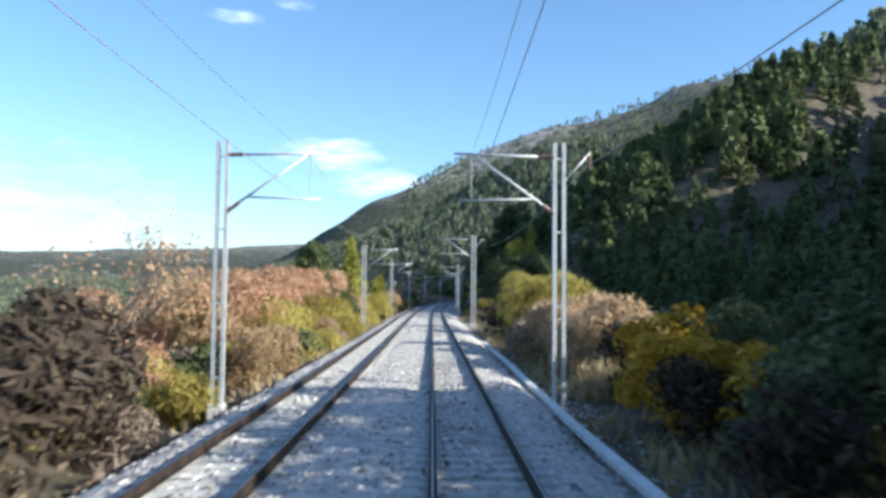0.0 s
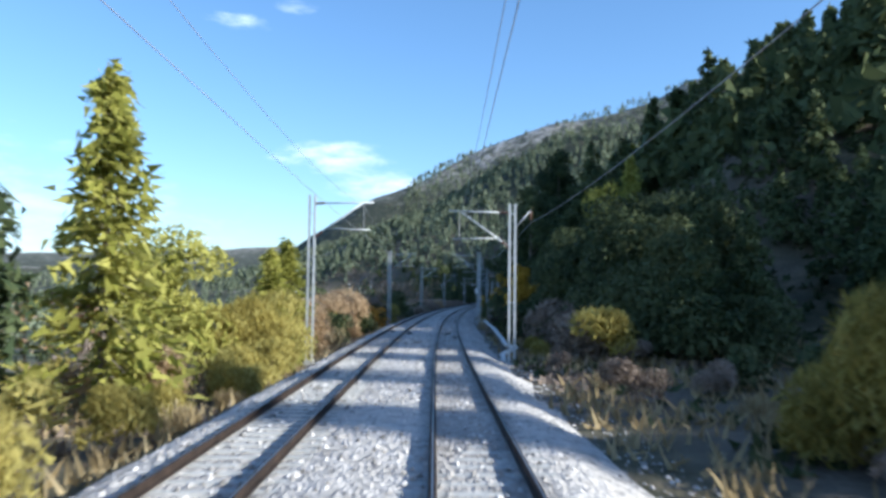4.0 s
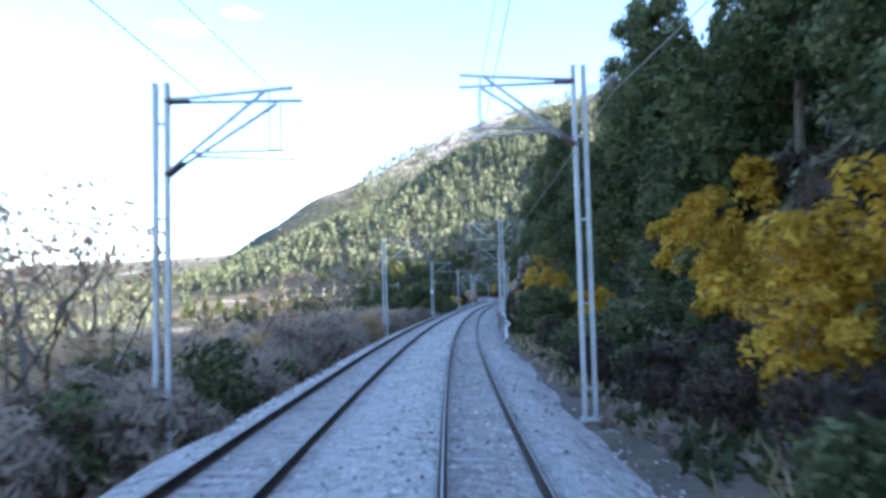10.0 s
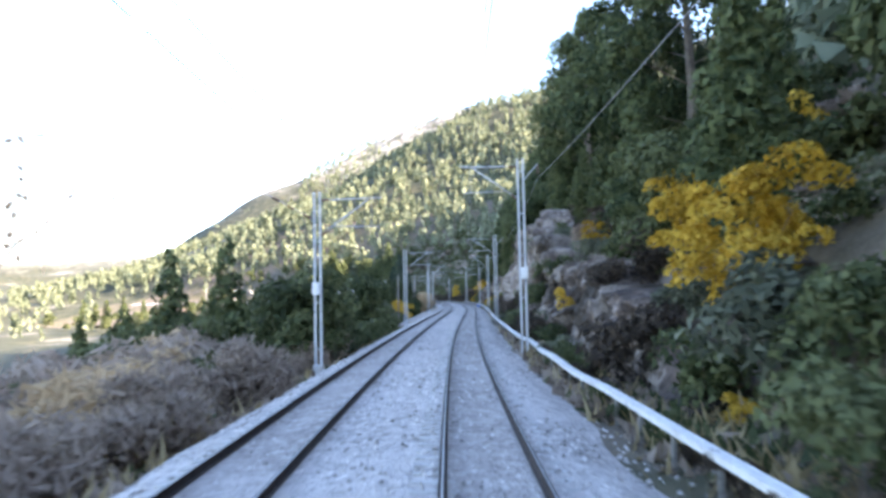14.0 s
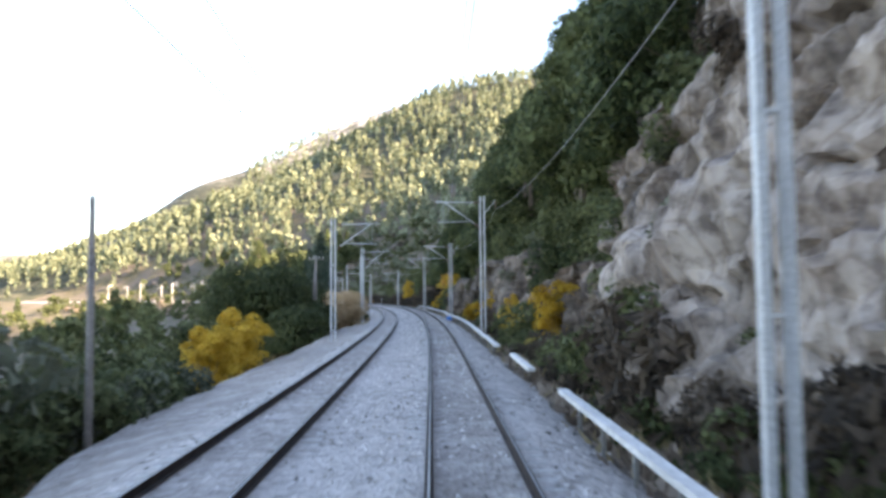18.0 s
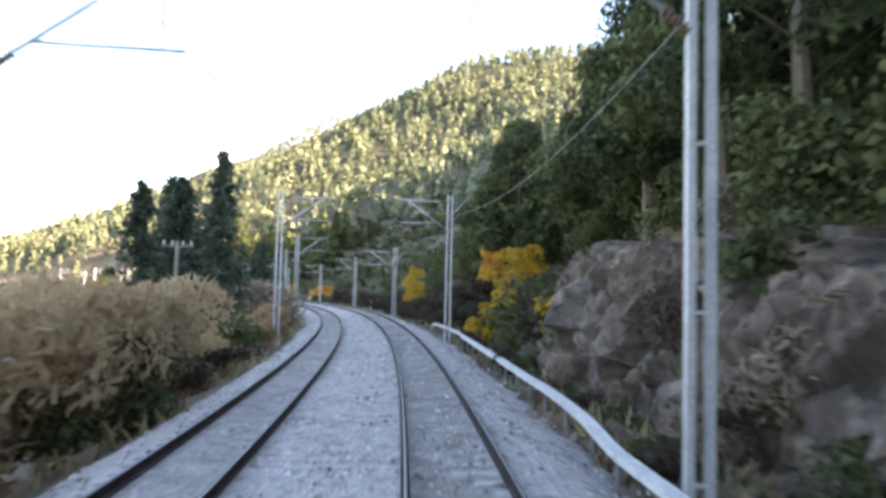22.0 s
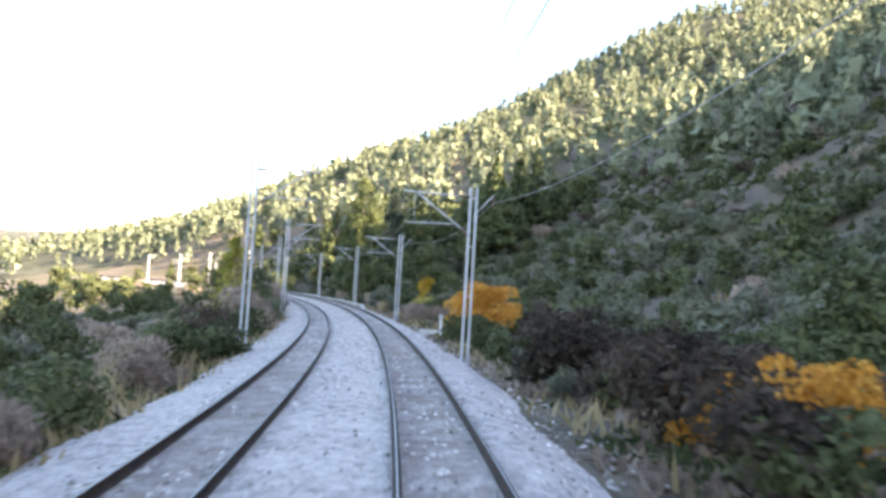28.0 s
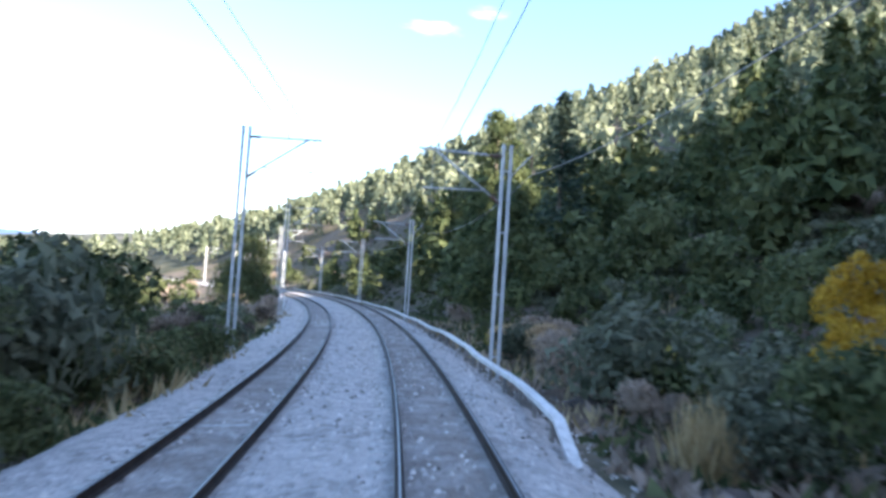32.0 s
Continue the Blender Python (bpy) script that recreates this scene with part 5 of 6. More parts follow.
kind("bigyoung", [make_bush("yellow_green_tree", 190 + i, 2.4, 6.0, 4600, 0.10, L_YOUNG, 18, 1.8, 0.3) for i in range(2)], "bushy bright yellow-green tree lit by the sun", "tree", "yellow-green trees")
# stands for shaded undergrowth too: its darkness is painted, not cast
kind("dark", [make_bush("dark_thicket", 180 + i, 1.7, 2.4, 1150, 0.107, L_SHADE_DARK, 10, 1.8, 0.4) for i in range(3)], "dark brown tangled thicket bush, deep shade put into its colour", "bush", "dark thickets")
kind("ash", [make_bush("broadleaf_tree", 130 + i, 2.6, 5.5, 2700, 0.15, L_OLIVE, 17, 1.3) for i in range(3)], "dark green broadleaf tree with a lumpy crown", "tree", "broadleaf trees")
kind("bigash", [make_bush("tall_broadleaf_tree", 200 + i, 2.6, 5.5, 9500, 0.075, L_OLIVE, 24, 1.3, spread=0.7, lobe=0.8) for i in range(2)], "tall dark green broadleaf tree with a lumpy crown", "tree", "broadleaf trees")
kind("bigpine", [make_pine("tall_pine_tree", 210 + i, 10.0, 3.4, 13000, L_PINE, 0.105) for i in range(3)], "tall dark green pine with a layered irregular crown", "tree", "pines")
kind("goldtree", [make_bush("golden_tree", 140 + i, 2.3, 5.6, 4200, 0.095, L_GOLD, 26, 1.2, spread=0.85, lobe=0.6) for i in range(2)], "tall golden yellow autumn tree with loose branches", "tree", "autumn trees")
kind("bigbroom", [make_bush("tall_broom_bush", 150 + i, 2.9, 4.2, 6000, 0.085, L_BROOM, 9, 2.8, 1.2, spread=0.55) for i in range(2)], "large yellow-green broom bush with fine upright twigs", "bush", "broom bushes")
kind("rusttree", [make_bush("tall_rust_shrub", 160 + i, 2.4, 4.8, 4600, 0.08, L_RUST, 20, 1.2, spread=0.75, lobe=0.72) for i in range(2)], "tall rust-orange autumn shrub with dense small leaves", "shrub", "autumn shrubs")
kind("tan", [make_bush("tan_bush", 170 + i, 1.8, 2.5, 2000, 0.078, L_TAN, 7, 2.4, 0.8, spread=0.5) for i in range(3)], "soft straw-tan rounded bush of fine dry twigs", "bush", "dry bushes")
RNG = random.Random(7)


def ground_at(s, d):
    p = at(s, d)
    return p.z + float(land(np.array([s]), np.array([d]), np.array([p.x]), np.array([p.y]))[0])


def put(key, s, d, size=1.0, label="", wide=1.0, lift=0.0):
    """Stands a plant of a kind beside the line, size times its built height."""
    src = RNG.choice(KIND[key])
    if 372 < s < 460 and -10.5 < d < 0:              # the gravel verge stays clear
        d -= 2.2
    p = at(s, d)
    p.z = ground_at(s, d) + lift
    m = Matrix.Translation(p) @ Matrix.Rotation(RNG.uniform(0, 6.28), 4, "Z") @ Matrix.Diagonal((size * wide, size * wide, size * RNG.uniform(0.92, 1.08), 1))
    o = copy_thing(src, m)
    if label:
        o["label"] = label
    return o


FAR = {}


def far_put(key, s, d, size):
    FAR.setdefault(key, []).append((s, d, size, RNG.uniform(0, 6.28)))


def build_far():
    """The plants up on the banks, which nobody could count, joined by kind."""
    rng = np.random.default_rng(77)
    shapes = {"ever": (1.7, 2.5, 9, L_OLIVE, 280, 0.215, 1.2), "grey": (1.8, 2.3, 9, L_GREY, 330, 0.20, 1.2), "ash": (2.6, 5.5, 13, L_OLIVE, 560, 0.29, 1.2), "drybroom": (1.6, 2.0, 7, L_DRY, 330, 0.16, 2.0),
              "pine": (2.6, 9.0, 16, L_PINE, 600, 0.34, 1.4), "gold": (1.5, 2.8, 8, L_GOLD, 260, 0.2, 1.2), "broom": (1.7, 2.4, 6, L_BROOM, 260, 0.2, 2.2), "young": (1.7, 6.0, 12, L_YOUNG, 360, 0.3, 1.4), "tan": (1.8, 2.4, 7, L_TAN, 300, 0.18, 2.0), "dark": (1.7, 2.4, 9, L_SHADE_DARK, 300, 0.18, 1.6)}
    names = {"ever": "hillside_evergreen_scrub", "grey": "hillside_grey_scrub", "ash": "hillside_broadleaf_wood", "drybroom": "hillside_dry_brush", "pine": "hillside_pine_wood", "gold": "hillside_golden_scrub", "broom": "hillside_broom", "young": "hillside_young_pines", "tan": "hillside_tan_brush", "dark": "hillside_dark_thicket"}
    for key, rows in FAR.items():
        R, H, k, leaf, n, size, long = shapes[key]
        V = []
        for s, d, q, a in rows:
            if key in ("pine", "young"):
                lobes = [(R * (1.05 - f) * 0.6 * math.cos(i * 2.4), R * (1.05 - f) * 0.6 * math.sin(i * 2.4), H * f, R * (1.2 - f) * 0.5, R * (1.2 - f) * 0.5, R * 0.3) for i, f in enumerate(np.linspace(0.2, 0.97, k))]
            else:
                lobes = round_lobes(rng, k, R, H)
            near = ((4.5 if abs(d) < 17 else 2.0) if key in ("pine", "ash") else 2.0 if abs(d) < 15 else 1.2) if abs(d) < 26 and s < 720 else 1.8 if s < 150 and 0 < d < 85 else 0.5 if abs(d) > 50 or s > 735 else 1.0
            v, _ = leaves(rng, lobes, int(n * near * min(1.0, q)), size / near ** 0.5, long, 0.2)
            p = at(s, d)
            c, w = math.cos(a) * q, math.sin(a) * q
            V.append(np.stack([v[:, 0] * c - v[:, 1] * w + p.x, v[:, 0] * w + v[:, 1] * c + p.y, v[:, 2] * q + ground_at(s, d) - 0.2], -1))
        V = np.concatenate(V)
        o = new(names[key], mesh_data(names[key], V, np.arange(len(V)).reshape(-1, 3), leaf))
        tagged(o, names[key].replace("_", " ") + " covering the slope beside the railway", "woods" if key in ("pine", "ash", "young") else "scrub", kind="stuff")


def scatter(n, s0, s1, d0, d1, mix, lo=0.7, hi=1.3):
    """n plants over a stretch; mix: kinds and their shares."""
    keys, w = zip(*mix)
    for i in range(n):
        key, s, d, size = RNG.choices(keys, w)[0], s0 + (s1 - s0) * (i + RNG.random()) / n, RNG.uniform(d0, d1), RNG.uniform(lo, hi)
        if 139 < s < 160 and 4 < d < 19 and key in ("pine", "ash"):      # a gap in the tall trees
            continue
        deep = -11.5 < d < 9.5 and s < 700
        (put if deep or key in ("bare", "pink", "straw", "fir") else far_put)(key, s, d, size)


BUILT = {"broom": 2.3, "drybroom": 1.9, "straw": 1.15, "ever": 2.4, "grey": 2.2, "gold": 2.7, "rust": 2.5, "pink": 3.8, "pine": 10.3, "young": 6.0, "fir": 12.0, "bare": 7.5, "ash": 5.3, "goldtree": 5.5, "bigbroom": 4.1, "rusttree": 4.7, "tan": 2.4, "dark": 2.3, "bigyoung": 5.8, "bigash": 5.3, "bigpine": 10.3}


def put_top(key, s, d, top, slim=1.0):
    """A plant whose top stands that high over the rails."""
    tall = top - (ground_at(s, d) - at(s, d).z)
    if tall > 1.35 * BUILT[key]:
        key = {"gold": "goldtree", "broom": "bigbroom", "rust": "rusttree", "ever": "ash"}.get(key, key)
    if key in ("ash", "grey") and tall > 7.0:
        key = "bigash"
    if key == "pine" and tall > 13.0:
        key = "bigpine"
    size = tall / BUILT[key]
    size = min(max(size, 0.35), 2.3)
    put(key, s, d, size, wide=slim * (1.0 if key in ("broom", "drybroom", "straw", "ever", "bigbroom", "goldtree", "tan", "rusttree") else min(1.0, 1.25 / size ** 0.5)))


for k, s, d, h in (("ever", 42, -8.6, 1.1), ("bare", 26, -12.0, 7.1), ("bare", 34, -14.0, 7.4), ("tan", 37, -12.0, 3.2), ("pink", 44, -12.0, 4.0), ("pink", 55, -13.0, 4.9), ("pink", 70, -13.0, 5.0), ("pink", 88, -13.0, 5.6), ("pine", 77, -13.0, 7.2)):
    put_top(k, s, d, h)
for k, s, d, h in (("broom", 64, -9.5, 2.3), ("broom", 73, -9.5, 2.0), ("broom", 58, -9.5, 1.7), ("broom", 94, -9.5, 1.8), ("broom", 47, -10.0, 2.5), ("ever", 36, -9.0, 0.6), ("pink", 76, -12.0, 4.7), ("pink", 65, -12.0, 4.4), ("tan", 133, -9.6, 1.5), ("tan", 137, -10.6, 2.1), ("tan", 141, -12.5, 2.4), ("tan", 150, -11.5, 2.0), ("ever", 83, -10.5, 3.9)):
    put_top(k, s, d, h)
for k, s, d, h in (("young", 127, -9.7, 6.0), ("young", 125, -10.2, 5.2), ("bigyoung", 119.5, -13.6, 6.6), ("broom", 121, -10.0, 2.6), ("broom", 146, -14.0, 2.8), ("straw", 140, -9.5, 2.1), ("tan", 158, -10.5, 2.3), ("ever", 182, -10.0, 2.9), ("broom", 151, -12.0, 1.5), ("tan", 155, -12.5, 2.4)):
    put_top(k, s, d, h)
for k, s, d, h in (("tan", 167, -11.5, 2.5), ("gold", 170, -9.8, 1.6), ("tan", 164, -13.0, 2.6), ("grey", 158, -16.0, 3.7), ("ever", 163, -15.0, 3.7), ("drybroom", 175, -10.0, 2.8), ("ever", 161, -9.5, 1.8), ("ever", 146, -9.5, 1.5), ("rust", 168, -9.0, 1.6), ("broom", 175, -9.0, 2.0), ("tan", 175, -13.0, 2.6), ("ever", 192, -9.5, 3.8)):
    put_top(k, s, d, h)
for k, s, d, h in (("ever", 202, -10.0, 4.3), ("bare", 225, -12.0, 9.0), ("bare", 222.5, -11.5, 8.0), ("bare", 227, -12.5, 7.6), ("bare", 229.5, -12.0, 6.0), ("bare", 213, -12.0, 6.4), ("bare", 248, -12.0, 6.6), ("bare", 269, -13.0, 6.1), ("straw", 294, -9.2, 0.4), ("straw", 306, -9.0, 0.4)):
    put_top(k, s, d, h)
for k, s, d, h in (("ever", 336, -9.5, 2.7), ("ash", 358, -10.0, 4.6), ("grey", 386, -10.0, 3.1), ("gold", 406, -9.5, 2.2), ("ever", 390, -9.5, 0.8), ("ever", 385, -9.5, 2.2), ("ash", 436, -16.0, 6.4), ("gold", 408, -10.6, 1.7), ("gold", 411.5, -11.6, 2.2), ("gold", 404.5, -11.2, 1.5), ("ever", 415, -12.5, 1.6)):
    put_top(k, s, d, h)
for k, s, d, h in (("ash", 445, -15.5, 6.6), ("ash", 448, -14.5, 5.6), ("tan", 466, -10.0, 1.8), ("tan", 474, -11.0, 2.3), ("tan", 481, -10.0, 2.2), ("tan", 462, -11.5, 1.7), ("drybroom", 524, -9.3, 2.5), ("ever", 430, -11.0, 2.0), ("fir", 461, -13.0, 7.9), ("tan", 475, -9.5, 1.9), ("straw", 525, -9.3, 1.8), ("ever", 455, -9.5, 2.0), ("fir", 491, -14.0, 8.6), ("fir", 500, -14.0, 9.3), ("fir", 509, -13.0, 10.6), ("fir", 504, -15.5, 9.8), ("fir", 514, -16.0, 10.5), ("straw", 485, -9.5, 2.6), ("tan", 469, -9.0, 1.9)):
    put_top(k, s, d, h)
for k, s, d, h in (("fir", 519, -14.0, 13.5), ("straw", 604, -10.0, 0.5), ("straw", 514, -9.0, 1.8), ("fir", 539, -11.0, 7.4), ("fir", 550, -12.0, 8.3), ("ever", 580, -10.0, 3.5)):
    put_top(k, s, d, h)
for k, s, d, h in (("bare", 639, -12.0, 6.3), ("young", 645, -12.0, 6.0), ("ever", 646, -10.0, 2.2), ("drybroom", 631, -9.5, 1.8), ("drybroom", 656, -9.5, 3.0), ("ash", 656, -11.0, 4.4), ("ash", 669, -12.0, 4.7), ("grey", 675, -11.0, 3.6), ("ash", 685, -13.0, 4.3), ("straw", 680, -9.3, 0.9), ("drybroom", 690, -9.5, 0.4), ("ash", 750, -11.0, 8.3)):
    put_top(k, s, d, h)
for k, s, d, h in (("gold", 20, 5.5, 2.2), ("gold", 15, 6.0, 1.6), ("tan", 31, 5.9, 2.2), ("tan", 38, 6.3, 2.5), ("tan", 41, 7.6, 2.7), ("drybroom", 33, 7.6, 2.2), ("broom", 60, 7.8, 3.9), ("broom", 45, 6.0, 3.5), ("ever", 14, 6.0, 1.8), ("broom", 68, 8.2, 4.0), ("drybroom", 44, 5.6, 2.3), ("drybroom", 38, 6.5, 2.0), ("broom", 35, 7.5, 2.2), ("straw", 41, 5.0, 0.8), ("dark", 64, 5.7, 2.4), ("broom", 97, 9.0, 3.0)):
    put_top(k, s, d, h)
for k, s, d, h in (("drybroom", 128, 7.0, 2.5), ("drybroom", 121, 7.0, 1.7), ("broom", 120, 8.0, 2.3), ("young", 247, 35.0, 34.6), ("pine", 202, 35.0, 28.4), ("pine", 208, 16.0, 25.6), ("pine", 179, 10.0, 16.1), ("gold", 173, 9.0, 5.6), ("gold", 179, 8.6, 4.6), ("gold", 161, 8.0, 4.9)):
    put_top(k, s, d, h)
for k, s, d, h in (("gold", 197, 9.0, 6.0), ("gold", 221, 7.0, 4.8), ("gold", 230, 9.0, 5.6), ("gold", 202, 8.0, 4.2), ("pine", 292, 20.0, 37.2), ("pine", 245, 18.0, 23.7), ("pine", 226, 16.0, 20.2), ("gold", 221, 8.0, 4.5), ("gold", 310, 9.0, 8.2), ("gold", 240, 11.0, 8.0), ("ash", 264, 12.0, 15.4), ("pine", 273, 18.0, 28.9)):
    put_top(k, s, d, h)
for k, s, d, h in (("gold", 246, 7.0, 3.6), ("gold", 240, 6.0, 1.3), ("pine", 374, 14.0, 49.6), ("grey", 269, 9.0, 10.7), ("gold", 285, 10.0, 7.7), ("pine", 347, 14.0, 41.6), ("grey", 284, 12.0, 11.0), ("gold", 286, 7.0, 3.2), ("pine", 336, 15.0, 30.9), ("grey", 306, 8.0, 3.6), ("gold", 305, 6.5, -0.3), ("gold", 320, 10.0, 8.6)):
    put_top(k, s, d, h)
for k, s, d, h in (("broom", 415, 6.5, 1.2), ("pine", 425, 16.0, 43.6), ("pine", 380, 15.0, 30.0), ("gold", 350, 11.0, 9.2), ("gold", 404, 4.6, 0.2), ("ever", 414, 5.5, 2.3), ("gold", 409, 6.2, 3.7), ("broom", 408, 4.6, 0.2), ("gold", 435, 6.0, 3.2), ("grey", 452, 7.5, 6.4), ("gold", 478, 6.5, 2.8), ("gold", 444, 5.0, 2.2)):
    put_top(k, s, d, h)
for k, s, d, h in (("pine", 508, 10.0, 14.0), ("pine", 513, 11.5, 16.0), ("pine", 519, 13.0, 17.5), ("pine", 525, 14.5, 18.5), ("gold", 497, 7.5, 6.6), ("pine", 499, 14.5, 20.0), ("gold", 493, 5.5, 2.5), ("ever", 486, 7.0, 4.0), ("rust", 622, 7.0, 3.7), ("rust", 627, 8.6, 4.0), ("rust", 631, 7.0, 3.5), ("dark", 619.5, 6.2, 0.9), ("ever", 621, 5.6, 0.6), ("straw", 656, 5.6, 0.6), ("grey", 675, 6.5, 2.9), ("fir", 729, 20.0, 25.3), ("pine", 765, 25.0, 29.8)):
    put_top(k, s, d, h)

put("young", 109, -12.5, 2.2, wide=0.8)
put_top("bigyoung", 159, 16.0, 15.6, 0.62)
put_top("young", 163, 19.0, 17.5, 0.8)
for k, s, d, h in (("ash", 152, 11.0, 9.6), ("ash", 155.5, 12.0, 10.6), ("ash", 149, 10.4, 8.2), ("ash", 158.5, 12.0, 10.0), ("ash", 146, 10.0, 7.2), ("pine", 164, 12.5, 12.5)):
    put_top(k, s, d, h)
put("pine", 105, -16.5, 1.15)
put_top("gold", 421.5, 5.2, 3.0, 0.6)
put_top("gold", 533, 5.6, 5.4, 0.55)
put_top("gold", 531.5, 6.0, 4.4, 0.5)
put_top("rust", 523, 12.0, 9.4, 0.55)
put_top("gold", 672, 11.5, 4.9, 0.6)
put_top("straw", 667, 5.0, 1.3, 0.5)
# unseen trees, added to shade the start; then tall trees where the hill begins
scatter(8, -26, -7, 7.0, 9.4, (("ash", 3), ("pine", 1)), 1.0, 1.3)
for k, s, d, h in (("ash", -4, 8.5, 7.0), ("ash", 0, 8.8, 7.5), ("ash", 4, 9.3, 7.5), ("ash", 8, 10.0, 8.0), ("ash", 11.5, 11.4, 8.5), ("ash", 15.5, 13.4, 9.5)):
    put_top(k, s, d, h, 0.85)
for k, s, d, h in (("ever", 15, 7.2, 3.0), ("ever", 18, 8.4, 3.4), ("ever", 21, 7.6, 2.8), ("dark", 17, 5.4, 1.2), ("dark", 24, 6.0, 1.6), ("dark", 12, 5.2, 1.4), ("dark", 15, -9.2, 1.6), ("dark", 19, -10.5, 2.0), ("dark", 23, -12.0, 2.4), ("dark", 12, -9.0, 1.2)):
    put_top(k, s, d, h)
scatter(12, 119, 141, 9.5, 12, (("ash", 3), ("pine", 1)), 0.9, 1.15)
scatter(12, 118, 150, 12, 20, (("pine", 3), ("ash", 2)), 0.8, 1.0)
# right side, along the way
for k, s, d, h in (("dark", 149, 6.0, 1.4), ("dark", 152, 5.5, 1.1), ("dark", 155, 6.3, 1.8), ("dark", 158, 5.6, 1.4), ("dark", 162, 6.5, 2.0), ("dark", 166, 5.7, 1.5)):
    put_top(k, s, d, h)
for k, s, d, h in (("tan", 30, 5.4, 1.7), ("tan", 33, 6.0, 2.0), ("tan", 36.5, 5.5, 1.9), ("tan", 28, 6.6, 2.0), ("tan", 40, 5.7, 2.1), ("straw", 26, 5.2, 1.0), ("tan", 47, 5.4, 1.6)):
    put_top(k, s, d, h)
scatter(130, 108, 185, 26, 75, (("pine", 5), ("ash", 2), ("ever", 3)), 0.7, 1.1)
scatter(22, 594, 622, 4.5, 7.6, (("ever", 3), ("grey", 2), ("broom", 1)), 0.45, 0.8)
scatter(110, 50, 190, 58, 126, (("pine", 4), ("ever", 3), ("ash", 2)), 0.8, 1.2)
scatter(20, -6, 56, 5.2, 8.5, (("broom", 3), ("tan", 4), ("drybroom", 2)), 0.7, 1.0)
scatter(60, 0, 110, 8, 26, (("broom", 3), ("ever", 4), ("grey", 2), ("drybroom", 1)), 0.6, 1.2)
scatter(30, 52, 135, 4.8, 9, (("broom", 3), ("drybroom", 3), ("straw", 3)), 0.4, 0.8)
scatter(170, 20, 140, 24, 80, (("ever", 3), ("ash", 2), ("pine", 5), ("young", 0.5)), 0.8, 1.15)
scatter(56, 126, 215, 5.2, 12, (("ever", 5), ("drybroom", 2), ("grey", 1), ("ash", 1)), 0.8, 1.4)
scatter(60, 135, 182, 11, 40, (("pine", 2), ("ash", 4), ("ever", 4)), 0.45, 0.75)
scatter(64, 182, 215, 11, 40, (("pine", 2), ("ash", 4), ("ever", 4)), 0.5, 0.85)
scatter(56, 200, 318, 5.2, 12, (("ever", 4), ("gold", 1), ("dark", 3), ("grey", 1), ("ash", 1)), 0.7, 1.3)
scatter(190, 195, 330, 11, 42, (("pine", 5), ("ash", 4), ("grey", 1), ("dark", 2), ("drybroom", 1), ("gold", 2)), 1.0, 1.7)
scatter(140, 312, 490, 9.5, 34, (("pine", 4), ("ash", 3), ("ever", 4), ("dark", 3), ("gold", 1)), 0.7, 1.2)
scatter(44, 312, 490, 4.4, 5.6, (("ever", 3), ("drybroom", 3), ("straw", 1), ("grey", 1)), 0.3, 0.65)
scatter(44, 485, 528, 5.2, 12, (("ever", 4), ("grey", 2), ("dark", 4)), 0.7, 1.2)
scatter(24, 538, 565, 6.5, 12, (("ever", 4), ("grey", 2), ("dark", 2)), 0.7, 1.2)
for k, s, d, h in (("dark", 520, 5.6, 1.7), ("dark", 523, 6.4, 2.2), ("dark", 526, 5.4, 1.4), ("dark", 521, 7.6, 2.8), ("ever", 528, 7.4, 3.8), ("ever", 536, 6.4, 3.0)):
    put_top(k, s, d, h)

scatter(90, 486, 575, 12, 46, (("pine", 3), ("ash", 4), ("ever", 3)), 0.8, 1.3)
scatter(36, 562, 606, 4.9, 11, (("dark", 8), ("ever", 3)), 0.8, 1.2)
scatter(48, 632, 700, 5.3, 12, (("ever", 4), ("grey", 4), ("broom", 1), ("drybroom", 2), ("tan", 1)), 0.6, 1.1)
scatter(190, 560, 745, 28, 112, (("grey", 5), ("ever", 5), ("dark", 2)), 0.8, 1.3)
scatter(10, 606, 632, 9, 13, (("ever", 4), ("grey", 4)), 0.6, 1.0)
scatter(260, 600, 740, 12, 50, (("grey", 6), ("ever", 4)), 0.7, 1.2)
scatter(430, 560, 750, 12, 100, (("grey", 7), ("ever", 5), ("drybroom", 1), ("ash", 1)), 0.7, 1.35)
scatter(170, 690, 890, 5.2, 55, (("ever", 3), ("ash", 4), ("grey", 2), ("drybroom", 2), ("pine", 2)), 0.7, 1.3)

scatter(170, 310, 490, 9.0, 16, (("ever", 5), ("drybroom", 1), ("dark", 3), ("grey", 2)), 0.5, 1.0)

# left side
scatter(34, -4, 60, -13, -8.2, (("broom", 4), ("tan", 4), ("drybroom", 1)), 0.7, 1.0)
scatter(60, 10, 114, -24, -10.5, (("pink", 3), ("broom", 4), ("ever", 2), ("drybroom", 2), ("bare", 1)), 0.8, 1.3)
scatter(26, 50, 118, -10.5, -7.9, (("broom", 5), ("straw", 1)), 0.7, 1.1)
scatter(54, 110, 190, -24, -8.0, (("tan", 5), ("straw", 2), ("broom", 4), ("ever", 2), ("drybroom", 1)), 0.6, 1.0)
scatter(44, 165, 240, -17, -8.2, (("ever", 6), ("drybroom", 3), ("grey", 1)), 0.9, 1.4)
scatter(30, 185, 300, -22, -11, (("bare", 3), ("drybroom", 4), ("ever", 1)), 0.7, 1.1)
scatter(90, 218, 335, -13, -7.8, (("drybroom", 9), ("tan", 1)), 0.8, 1.35)
scatter(230, 215, 345, -40, -13, (("drybroom", 9), ("tan", 2), ("bare", 0.4)), 1.3, 2.1)
